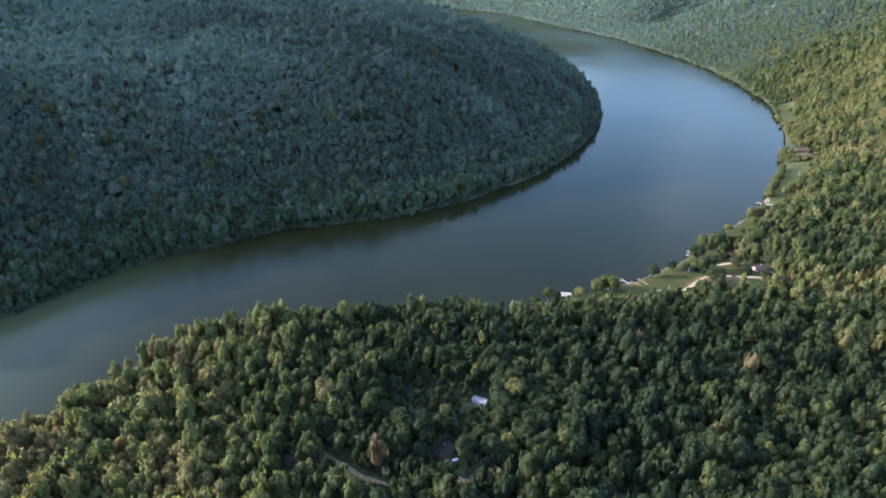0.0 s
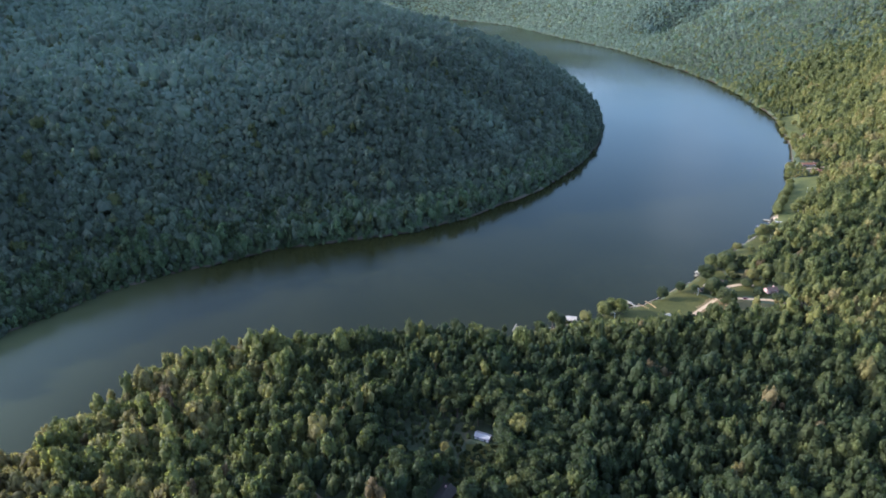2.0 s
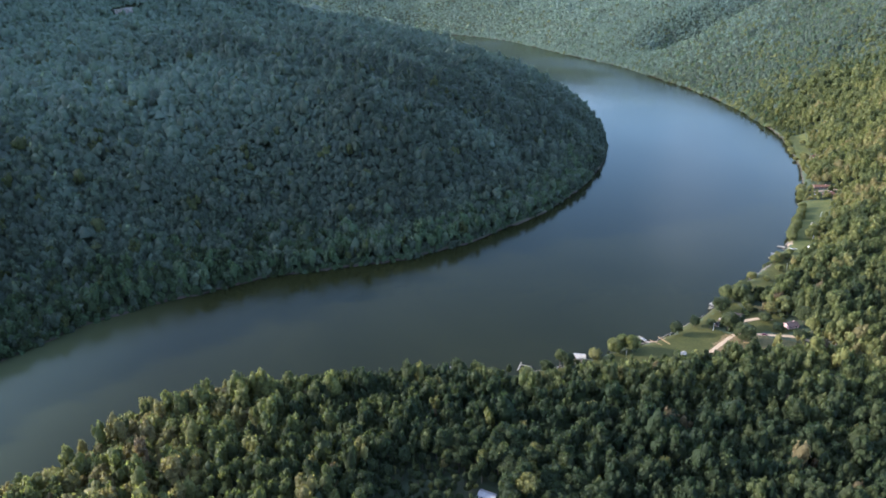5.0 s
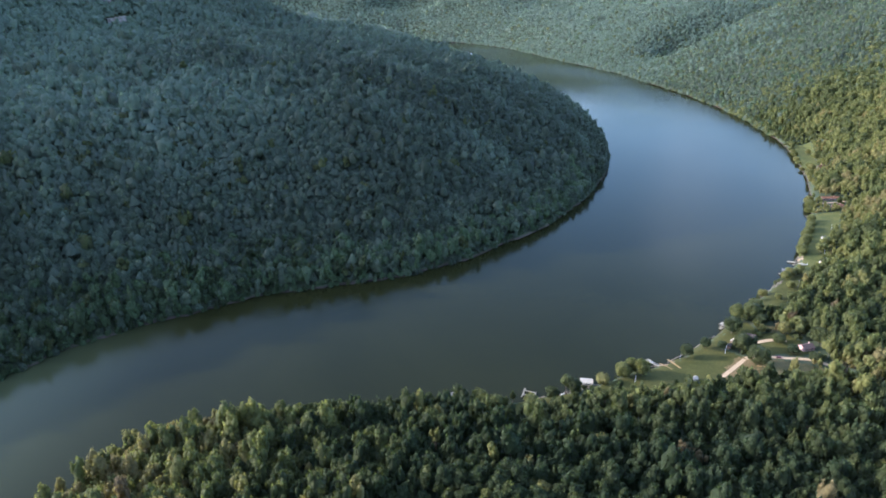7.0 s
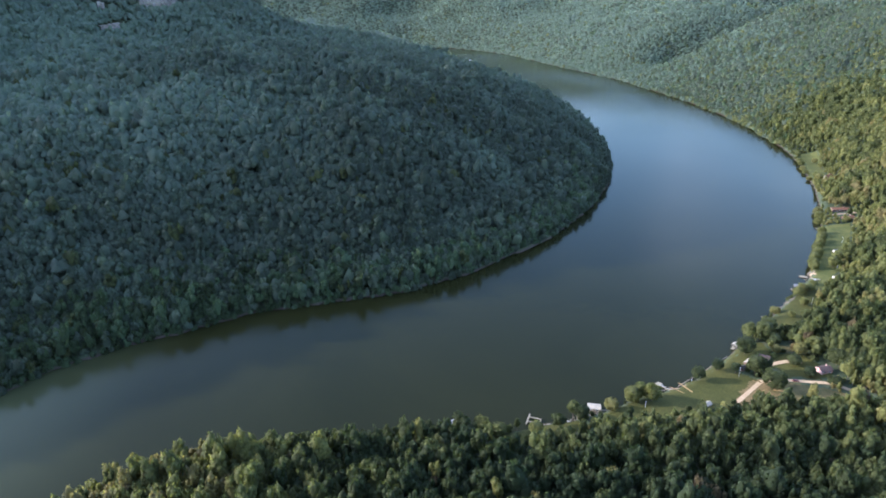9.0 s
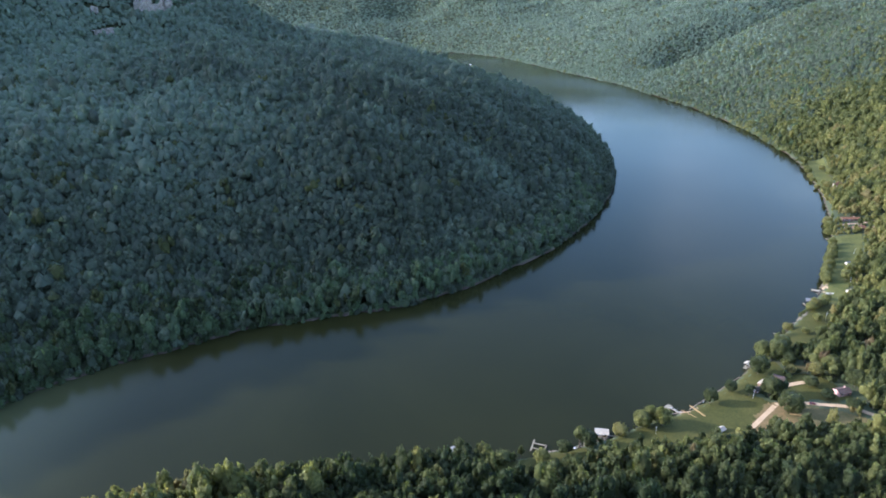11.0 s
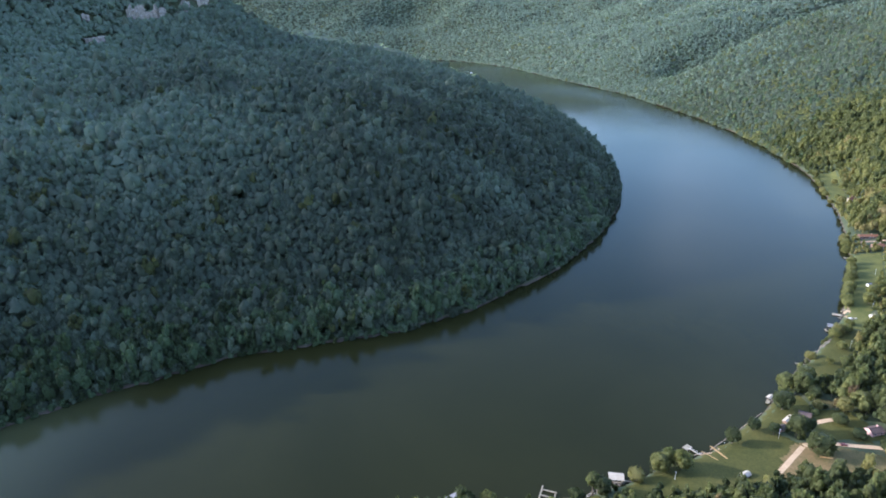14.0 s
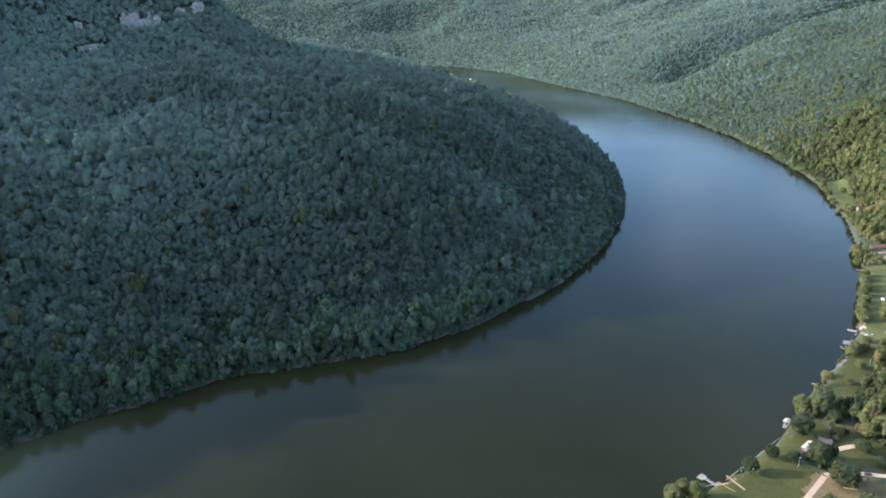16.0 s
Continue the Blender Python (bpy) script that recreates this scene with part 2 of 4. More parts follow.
SHINGLE = surface("grey_shingle", (0.10, 0.095, 0.09), (0.19, 0.18, 0.17), 0.9, 0.9)
BROWN_SHINGLE = surface("brown_shingle", (0.055, 0.038, 0.030), (0.105, 0.074, 0.058), 0.9, 0.9)
# Darker copy of the shingle, with tree shade put into its colour.
DARK_SHINGLE = surface("shade_dark_shingle", (0.026, 0.024, 0.017), (0.058, 0.050, 0.037), 0.9, 0.92)
RED_SHINGLE = surface("red_brown_shingle", (0.105, 0.050, 0.024), (0.175, 0.086, 0.044), 0.9, 0.9)
SIDING = surface("cream_siding", (0.50, 0.46, 0.40), (0.68, 0.63, 0.56), 0.5, 0.7)
PINK_BRICK = surface("pale_pink_brick", (0.36, 0.22, 0.18), (0.52, 0.34, 0.28), 1.4, 0.85)
BROWN_SIDING = surface("brown_siding", (0.14, 0.09, 0.06), (0.24, 0.17, 0.12), 0.8, 0.8)
DECK = surface("weathered_deck", (0.165, 0.140, 0.088), (0.295, 0.255, 0.170), 0.9, 0.85)
DARK_WOOD = surface("dark_timber", (0.06, 0.05, 0.04), (0.13, 0.11, 0.09), 1.2, 0.85)
RAW_WOOD = surface("raw_timber", (0.22, 0.142, 0.050), (0.34, 0.228, 0.092), 1.1, 0.8)
GLASS = surface("dark_window_glass", (0.015, 0.018, 0.022), (0.03, 0.035, 0.04), 0.6, 0.08, bump=0.0, spec=0.6)
WHITE_PAINT = surface("white_paint", (0.62, 0.62, 0.60), (0.78, 0.78, 0.76), 1.0, 0.4)
RED_PAINT = surface("dark_red_car_paint", (0.10, 0.030, 0.020), (0.15, 0.048, 0.032), 1.0, 0.3)
RUBBER = surface("black_rubber", (0.015, 0.015, 0.015), (0.035, 0.035, 0.035), 2.0, 0.8)
GALVANISED = surface("galvanised_pole", (0.45, 0.46, 0.46), (0.62, 0.63, 0.63), 1.0, 0.5, 0.4)

# ---- the lie of the land: two banks of the river, the hills above them ----
LEFT_BANK = np.array([(-2600, -900), (-1500, -250), (-900, 120), (-600, 300), (-430, 400), (-346, 470), (-292, 545), (-250, 578),
                      (-205, 601), (-160, 630), (-98, 645), (-30, 663), (39, 702), (85, 744), (135, 789), (182, 852), (220, 911),
                      (268, 1010), (300, 1110), (318, 1220), (325, 1350), (315, 1550), (285, 1800), (210, 2080), (100, 2340),
                      (-60, 2580), (-300, 2800), (-700, 3000), (-1500, 3150)], float)
RIGHT_BANK = np.array([(-2600, -1350), (-1500, -620), (-700, -60), (-420, 160), (-300, 262), (-258, 318), (-217, 372), (-193, 416),
                       (-154, 440), (-107, 449), (-54, 452), (10, 455), (50, 457), (68, 462), (100, 470), (118, 477), (154, 494.5),
                       (164, 497.5), (175, 500.8), (189, 510.5), (206, 522.3), (229, 539.3), (239, 548.5), (262, 573.5), (288, 597), (304, 609), (322, 627), (368, 674), (424, 750),
                       (460, 806), (488, 851), (540, 955), (596, 1094), (628, 1215), (652, 1380), (657, 1517), (648, 1704),
                       (599, 2100), (494, 2440), (362, 2950), (248, 3160), (150, 3280), (-120, 3500), (-600, 3500), (-1500, 3650)], float)
RIM = np.array([(-600, 2300), (-500, 1720), (-372, 1520), (-360, 1410), (-425, 1362), (-500, 1322), (-565, 1290), (-650, 1130), (-700, 900), (-720, 600), (-800, 250), (-1000, -100)], float)


def to_line(x, y, line):
    """Distance to a polyline, and the side on which the nearest stretch has the point (positive: left of its run)."""
    best = np.full(x.shape, 1e9)
    side = np.zeros(x.shape)
    for (ax, ay), (bx, by) in zip(line[:-1], line[1:]):
        ex, ey = bx - ax, by - ay
        s = np.clip(((x - ax) * ex + (y - ay) * ey) / (ex * ex + ey * ey), 0, 1)
        px, py = x - ax - s * ex, y - ay - s * ey
        d = np.hypot(px, py)
        near = d < best - 1e-6
        best = np.where(near, d, best)
        side = np.where(near, np.sign(ex * (y - ay) - ey * (x - ax)), side)
    return best, side


def smooth(v, a, b):
    s = np.clip((v - a) / (b - a), 0, 1)
    return s * s * (3 - 2 * s)


def waves(x, y, scale, seed):
    """A soft, uneven swell between about -1 and 1 with the given wavelength."""
    rng = np.random.RandomState(seed)
    total = np.zeros(x.shape)
    for _ in range(7):
        a = rng.uniform(0, 2 * math.pi)
        k = 2 * math.pi / scale * rng.uniform(0.6, 1.7)
        total += np.sin(k * (x * math.cos(a) + y * math.sin(a)) + rng.uniform(0, 6.3))
    return total / 3.2


def land(x, y):
    """Ground height, distance from the left bank's water line and from the right bank's (negative over water)."""
    x, y = np.asarray(x, float), np.asarray(y, float)
    dl, sl = to_line(x, y, LEFT_BANK)
    dr, sr = to_line(x, y, RIGHT_BANK)
    dl, dr = np.where(sl > 0, dl, -dl), np.where(sr < 0, dr, -dr)
    wob = 1.6 * waves(x, y, 38, 3) + 0.8 * waves(x, y, 13, 4)
    el, er = dl + wob, dr + wob * 0.4
    # the wooded mountain inside the bend
    hill = np.interp(el, [-60, -8, 0, 3, 20, 50, 85, 140, 235, 450, 650, 850, 1300], [-6, -3, 0, 1.6, 13, 36, 58, 86, 122, 166, 186, 214, 232])
    foot = np.interp(el, [-60, -8, 0, 3, 20, 50, 85, 140, 235, 450], [-6, -3, 0, 1.0, 5, 16, 34, 68, 120, 166])
    hill = hill + (np.minimum(foot, hill) - hill) * smooth(y, 1200, 800)
    hill = hill - np.minimum(12 * smooth(y, 1380, 1600) * smooth(el, 3, 30) * smooth(x, -160, 0), np.maximum(hill - 2, 0))
    grow = smooth(el, 40, 320)
    hill = hill + grow * (6 * waves(x, y, 330, 11) + 4 * waves(x, y, 120, 12))
    rim, rs = to_line(x, y, RIM)
    west = np.where(rs < 0, rim, -rim)
    top = np.interp(y, [-400, 200, 450, 600, 800, 1000, 1300, 1800, 2400], [22, 30, 60, 75, 142, 258, 225, 160, 60])
    hill = hill + top * np.interp(west, [-120, 0, 10, 60, 260], [0, 0.27, 0.36, 0.48, 1.0])
    # the settled bank and the ridges behind it
    up = smooth(y, 560, 1150)
    flat = 2.6 + 0.055 * np.maximum(er - 4, 0) + 0.10 * np.maximum(er - 170, 0)
    steep = 2.6 + 0.03 * er + 0.52 * np.maximum(er - 28, 0) - 0.17 * np.maximum(er - 170, 0)
    rise = flat * (1 - up) + steep * up
    bank = np.interp(er, [-60, -8, 0, 3, 6], [-6, -3, 0, 1.2, 2.6])
    right = np.where(er < 6, bank, rise)
    right = 470 * (1 - np.exp(-np.maximum(right, 0) / 470 * 1.12)) + np.minimum(right, 0)
    cut = np.abs((x - 640) * 0.42 - (y - 2120) * 0.91)
    right = right - 80 * np.exp(-(cut / 100) ** 2) * smooth(er, 20, 260) * smooth(y, 1700, 2050)
    right = right + smooth(er, 80, 400) * (20 * waves(x, y, 520, 21) + 7 * waves(x, y, 170, 22))
    right = right + 130 * smooth(y, 3350, 4600) * smooth(er, 150, 600)
    over = (dl < 0) & (dr < 0)
    z = np.where(dl > dr, hill, right)
    z = np.where(over, np.minimum(np.minimum(hill, right), -0.05), z)
    return z, dl, dr



# ---- helpers for meshes ----
def mesh_of(name, verts, tris, mat, tint=None, rounded=True):
    """One mesh from arrays of corners and triangles, quickly."""
    verts, tris = np.asarray(verts, np.float32), np.asarray(tris, np.int32)
    me = bpy.data.meshes.new(name)
    k = tris.shape[1]
    me.vertices.add(len(verts))
    me.vertices.foreach_set("co", verts.ravel())
    me.loops.add(tris.size)
    me.loops.foreach_set("vertex_index", tris.ravel())
    me.polygons.add(len(tris))
    me.polygons.foreach_set("loop_start", np.arange(0, tris.size, k, dtype=np.int32))
    me.polygons.foreach_set("use_smooth", np.full(len(tris), rounded))
    if tint is not None:
        at = me.attributes.new("tint", "FLOAT", "POINT")
        at.data.foreach_set("value", np.asarray(tint, np.float32))
    me.update(calc_edges=True)
    me.materials.append(mat)
    return me


def part(name, bm, mat, parent=None, label=""):
    """Links a bmesh as one mesh object, under its thing if one is given."""
    me = bpy.data.meshes.new(name)
    bm.to_mesh(me)
    bm.free()
    me.materials.append(mat)
    ob = new(name, me)
    if parent is not None:
        ob.parent = parent
    return tagged(ob, label=label)


def box(bm, x0, x1, y0, y1, z0, z1, bevel=0.0):
    made = bmesh.ops.create_cube(bm, size=1, matrix=Matrix.LocRotScale(((x0 + x1) / 2, (y0 + y1) / 2, (z0 + z1) / 2), None, (x1 - x0, y1 - y0, z1 - z0)))
    if bevel:
        edges = list({e for v in made["verts"] for e in v.link_edges})
        bmesh.ops.bevel(bm, geom=edges, offset=bevel, segments=1, affect="EDGES")


def boxes(*sizes, bevel=0.0):
    bm = bmesh.new()
    for s in sizes:
        box(bm, *s, bevel=bevel)
    return bm


def tube(bm, a, b, ra, rb, sides=8):
    a, b = Vector(a), Vector(b)
    m = Matrix.Translation((a + b) / 2) @ (b - a).to_track_quat("Z", "Y").to_matrix().to_4x4()
    bmesh.ops.create_cone(bm, cap_ends=True, segments=sides, radius1=ra, radius2=rb, depth=(b - a).length, matrix=m)


# ---- ground, river ----
GX = np.concatenate([np.arange(-2400, -420, 45), np.arange(-420, 720, 7), np.arange(720, 1300, 20), np.arange(1300, 3700, 75)])
GY = np.concatenate([np.arange(-900, 280, 40), np.arange(280, 1060, 7), np.arange(1060, 1800, 14), np.arange(1800, 4951, 50)])
MX, MY = np.meshgrid(GX, GY)
MZ, ML, MR = land(MX, MY)


def ground_at(x, y):
    """Height of the ground sheet itself, between its corners."""
    x, y = np.asarray(x, float), np.asarray(y, float)
    i = np.clip(np.searchsorted(GX, x) - 1, 0, len(GX) - 2)
    j = np.clip(np.searchsorted(GY, y) - 1, 0, len(GY) - 2)
    u, v = (x - GX[i]) / (GX[i + 1] - GX[i]), (y - GY[j]) / (GY[j + 1] - GY[j])
    return (MZ[j, i] * (1 - u) + MZ[j, i + 1] * u) * (1 - v) + (MZ[j + 1, i] * (1 - u) + MZ[j + 1, i + 1] * u) * v


def sheet(xs, ys, zs):
    nx, ny = len(xs), len(ys)
    gx, gy = np.meshgrid(xs, ys)
    i = np.arange(nx * ny).reshape(ny, nx)
    quads = np.stack([i[:-1, :-1], i[:-1, 1:], i[1:, 1:], i[1:, :-1]], -1).reshape(-1, 4)
    return np.stack([gx, gy, zs], -1).reshape(-1, 3), quads


verts, quads = sheet(GX, GY, MZ)
ground = new("ground", mesh_of("ground", verts, quads, EARTH))
tagged(ground, "leaf-littered forest floor with muddy river banks", "ground", kind="structure")
xs, ys = np.arange(-2400, 1001, 50.0), np.arange(-900, 3801, 50.0)
verts, quads = sheet(xs, ys, np.zeros((len(ys), len(xs))))
water = new("water", mesh_of("water", verts, quads, WATER))
tagged(water, "murky green river with light ripples in a wide bend", "river", kind="structure")


def inside(x, y, poly):
    hit = np.zeros(x.shape, bool)
    for (ax, ay), (bx, by) in zip(poly, poly[1:] + poly[:1]):
        cross = ((ay > y) != (by > y)) & (x < (bx - ax) * (y - ay) / ((by - ay) or 1e-9) + ax)
        hit ^= cross
    return hit


def draped(name, poly, mat, label, category, lift=0.35, step=1.6):
    """A patch of ground cover laid over the ground sheet."""
    px, py = [p[0] for p in poly], [p[1] for p in poly]
    xs, ys = np.arange(min(px) - 2, max(px) + 2, step), np.arange(min(py) - 2, max(py) + 2, step)
    gx, gy = np.meshgrid(xs, ys)
    v, q = sheet(xs, ys, ground_at(gx, gy) + lift)
    c = v[q].mean(1)
    wob = 1.1 * waves(c[:, 0], c[:, 1], 9, 31)
    q = q[inside(c[:, 0] + wob, c[:, 1] - wob, poly)]
    used = np.unique(q)
    back = np.zeros(len(v), int)
    back[used] = np.arange(len(used))
    ob = new(name, mesh_of(name, v[used], back[q], mat))
    return tagged(ob, label, category, kind="structure")


def ribbon(name, pts, width, mat, label, category, lift=0.5):
    """A track or drive that follows a bent line over the ground."""
    pts = [Vector((*p, 0)) for p in pts]
    fine = []
    for k in range(len(pts) - 1):
        a, b, c, d = pts[max(k - 1, 0)], pts[k], pts[k + 1], pts[min(k + 2, len(pts) - 1)]
        n = max(2, int((c - b).length / 2))
        for s in range(n):
            t = s / n
            fine.append(0.5 * (2 * b + (c - a) * t + (2 * a - 5 * b + 4 * c - d) * t * t + (3 * b - a - 3 * c + d) * t ** 3))
    fine.append(pts[-1])
    v = []
    for k, p in enumerate(fine):
        along = (fine[min(k + 1, len(fine) - 1)] - fine[max(k - 1, 0)]).normalized()
        out = Vector((-along.y, along.x, 0))
        for s in (-0.5, -0.17, 0.17, 0.5):
            w = width * (1 + 0.03 * math.sin(k * 0.9 + s * 5))
            q = p + out * w * s
            v.append((q.x, q.y, float(ground_at(q.x, q.y)) + lift + (0.0 if abs(s) > 0.3 else 0.04)))
    f = [(k * 4 + s, k * 4 + s + 1, k * 4 + s + 5, k * 4 + s + 4) for k in range(len(fine) - 1) for s in range(3)]
    ob = new(name, mesh_of(name, v, f, mat))
    return tagged(ob, label, category, kind="structure")


# open, mown plots along the settled bank
NEAR_LAWN = [(150, 491.5), (163, 497), (174.5, 500.5), (188, 510), (205, 522), (214, 523), (226, 508), (232, 497), (222, 488), (212, 480), (206, 470), (190, 464), (172, 463), (150, 461), (130, 456), (106, 456), (104, 464), (118, 473), (136, 482)]
POINT_LAWN = [(34, 446), (50, 454), (70, 459), (92, 464), (97, 456), (86, 446), (64, 439), (42, 438)]
BOAT_LAWN = [(206, 523), (227.5, 538), (247, 553), (262, 552), (262, 535), (246, 524), (228, 512)]
SHORE_LAWN = [(258, 560), (296, 598), (330, 628), (352, 648), (364, 640), (354, 627), (340, 611), (326, 597), (306, 578), (280, 562)]
LONG_LAWN = [(352, 650), (372, 674), (402, 712), (425, 745), (446, 778), (464, 808), (500, 812), (480, 780), (458, 748), (440, 734), (422, 711), (403, 682), (386, 660), (370, 641)]
FAR_LAWN = [(556, 988), (580, 1044), (602, 1098), (622, 1148), (646, 1134), (628, 1090), (603, 1042), (586, 1006), (572, 980)]
PLOTS = [NEAR_LAWN, POINT_LAWN, BOAT_LAWN, SHORE_LAWN, LONG_LAWN, FAR_LAWN]
for k, poly in enumerate(PLOTS):
    draped("lawn", poly, LAWN if k < 4 else LUSH_LAWN, "mown green lawn on the river bank", "lawn")
draped("lawn", [(248, 500), (262, 501), (276, 494.5), (287, 500), (286, 516), (282, 532), (264, 533), (249, 523)], LAWN, "rough grass round a house and its drive", "lawn", lift=0.28)
draped("yard", [(511, 815), (514, 821), (523, 822), (526, 815), (519, 811)], DIRT, "bare reddish earth beside a brown house", "yard", lift=0.34)
draped("yard", [(266, 538), (272, 545), (284, 541), (282, 534), (272, 533)], DRY_GRASS, "bare trodden ground between trees", "yard", lift=0.34)
DRY = [(214, 479), (236, 498), (252, 494), (272, 484), (288, 470), (282, 458), (262, 458), (240, 462), (222, 466), (210, 470)]
draped("lawn", DRY, DRY_GRASS, "sun-dried yellow grass beside the drive", "lawn", lift=0.30)
draped("verge", [(203, 468), (207, 478), (218, 490), (228, 499), (240, 500), (238, 492), (232, 484), (240, 478), (250, 470), (240, 463), (224, 464), (212, 465)], BARE_SOIL, "worn sandy ground on both sides of the gravel drive", "ground", lift=0.40)
YARD = [(-10, 274), (-3, 289), (7, 300), (11, 315), (17, 327), (34, 325), (36, 312), (28, 300), (20, 289), (13, 276), (2, 268)]
draped("yard", YARD, LAWN, "shaded grassy clearing in the woods", "yard")

DRIVES = [
    ("gravel_drive", [(205, 473), (214, 480.5), (223, 488), (232, 495.5)], 3.2, GRAVEL, "pale gravel drive across the lawn", "drive"),
    ("gravel_drive", [(249, 518), (256, 519.5), (266, 521), (276, 519)], 3.8, GRAVEL, "pale gravel drive by a house", "drive"),
    ("road", [(233, 496.5), (243, 498), (254, 496), (266, 492.5), (278, 489), (286, 481), (290.5, 474), (292, 460), (296, 444)], 3.6, GRAVEL, "pale gravel lane past a house into the trees", "road"),
    ("dirt_track", [(-68, 293), (-61, 287), (-51, 279.5), (-42, 271.5), (-33, 267), (-20, 258)], 3.2, DIRT, "narrow dirt track through the woods", "track"),
    ("dirt_track", [(-2, 284), (0, 273), (7, 267), (15, 263), (32, 260), (44, 252)], 3.2, DIRT, "narrow dirt track to a house", "track"),
    ("gravel_drive", [(574, 1008), (584, 1003), (592, 994), (590, 984)], 5.0, SAND, "sandy drive in front of a house", "drive"),
    ("gravel_drive", [(494, 843), (505, 845), (518, 843), (532, 836)], 4.0, DIRT, "reddish dirt drive beside a brown house", "drive"),
    ("road", [(330, 560), (352, 556), (380, 548), (410, 536)], 4.0, ASPHALT, "worn pale asphalt lane through the trees", "road"),
]
for name, pts, width, mat, label, category in DRIVES:
    ribbon(name, pts, width, mat, label, category)



# ---- trees ----
HOMES = [
    (25.5, 331.5, 8), (2, 285, 8), (-80.7, 285, 6), (27, 438, 6), (237, 522, 7), (251, 526, 5), (229, 515, 4), (284, 508, 11),
    (271, 504, 11), (257, 512, 11), (268, 524, 10), (275, 540, 7), (586, 1001, 10), (505, 826, 10), (508, 857, 9), (520, 857, 9), (506, 842, 8), (517, 818, 6), (430, 728, 5)]
HOMES += [
    (390, 664, 5), (335, 560, 7), (24, 320, 7), (20, 311, 6), (185, 475, 7), (184, 466, 5), (284, 499, 6), (4, 274, 6),
    (-2, 277, 6), (-81, 276, 7), (-60, 279, 6), (-50, 272, 7), (-41, 264, 7), (-33, 259, 7), (2, 266, 5), (12, 256, 6)]
ICO = bmesh.new()
bmesh.ops.create_icosphere(ICO, subdivisions=1, radius=1)
ICO0 = np.array([v.co[:] for v in ICO.verts]), np.array([[v.index for v in f.verts] for f in ICO.faces])
ICO.free()
ICO = bmesh.new()
bmesh.ops.create_icosphere(ICO, subdivisions=2, radius=1)
ICO1 = np.array([v.co[:] for v in ICO.verts]), np.array([[v.index for v in f.verts] for f in ICO.faces])
ICO.free()


DOME = np.array([(1, 0, -0.2), (0.31, 0.95, -0.2), (-0.81, 0.59, -0.2), (-0.81, -0.59, -0.2), (0.31, -0.95, -0.2), (0.05, 0, 0.95)], float), np.array([(0, 1, 5), (1, 2, 5), (2, 3, 5), (3, 4, 5), (4, 0, 5)])


def crown_shape(seed, lobes, core, ball, sprays, spray_size, tall=1.15, ragged=0.2, heart=0.62, reach=(0.40, 0.66), lobe=(0.22, 0.40)):
    """A crown of unit radius round the origin: uneven boughs of leaves, with loose sprays all over them."""
    rng = np.random.RandomState(seed)
    centre, radius = [(0, 0, -0.05)], [heart]
    for k in range(lobes):
        a = 2.4 * k + rng.uniform(-0.6, 0.6)
        h = rng.uniform(-0.5, 0.95)
        r = math.sqrt(max(0.04, 1 - h * h * 0.9)) * rng.uniform(*reach)
        centre.append((r * math.cos(a), r * math.sin(a), h * 0.66 * tall))
        radius.append(rng.uniform(*lobe))
    centre, radius = np.array(centre), np.array(radius)
    V, T, n = [], [], 0
    for c, r in zip(centre, radius):
        form = core if n == 0 else ball
        v = form[0] * (1 + rng.uniform(-ragged, ragged, (len(form[0]), 1)))
        v = v * r * np.array([1, 1, tall * 1.1]) + c
        mid = v[form[1]].mean(1)
        buried = np.zeros(len(mid), bool)
        for c2, r2 in zip(centre, radius):
            if r2 != r:
                buried |= (np.linalg.norm((mid - c2) / [1, 1, tall * 1.1], axis=1) < 0.8 * r2)
        buried |= (mid[:, 2] < -0.36) & (mid[:, 2] < c[2])
        V.append(v)
        T.append(form[1][~buried] + n)
        n += len(v)
    # sprays of leaves, mostly facing outwards and up
    pick = rng.choice(len(radius), sprays, p=radius ** 1.6 / (radius ** 1.6).sum())
    way = rng.normal(size=(sprays, 3))
    way[:, 2] = way[:, 2] * 0.8 + 0.45
    way /= np.linalg.norm(way, axis=1, keepdims=True)
    at = centre[pick] + way * (radius[pick] * rng.uniform(0.78, 1.26, sprays))[:, None] * [1, 1, tall * 1.1]
    facing = way + rng.normal(size=(sprays, 3)) * 0.85
    facing /= np.linalg.norm(facing, axis=1, keepdims=True)
    one = np.cross(facing, rng.normal(size=(sprays, 3)))
    one /= np.linalg.norm(one, axis=1, keepdims=True)
    two = np.cross(facing, one)
    s = (spray_size * rng.uniform(0.55, 1.35, sprays))[:, None]
    corners = np.stack([at - one * s - two * s * 0.6, at + one * s - two * s * 0.5, at + two * s * 1.1 + facing * s * 0.3], 1).reshape(-1, 3)
    V.append(corners)
    T.append(np.arange(sprays * 3).reshape(-1, 3) + n)
    V, T = np.concatenate(V), np.concatenate(T)
    used = np.unique(T)
    back = np.zeros(len(V), int)
    back[used] = np.arange(len(used))
    return V[used], back[T]


def trunk_shape(sides, limbs, seed):
    """A tapered trunk one unit high with a few limbs, for a crown that sits on its upper half."""
    bm = bmesh.new()
    rng = random.Random(seed)
    tube(bm, (0, 0, -0.03), (0.01, 0.0, 0.45), 0.022, 0.015, sides)
    tube(bm, (0.01, 0.0, 0.45), (0.0, 0.012, 0.85), 0.015, 0.005, sides)
    for k in range(limbs):
        a = 2.4 * k + rng.uniform(-0.4, 0.4)
        z = rng.uniform(0.36, 0.6)
        tube(bm, (0.008, 0, z), (0.15 * math.cos(a), 0.15 * math.sin(a), z + rng.uniform(0.1, 0.2)), 0.009, 0.003, max(3, sides - 2))
    return bm


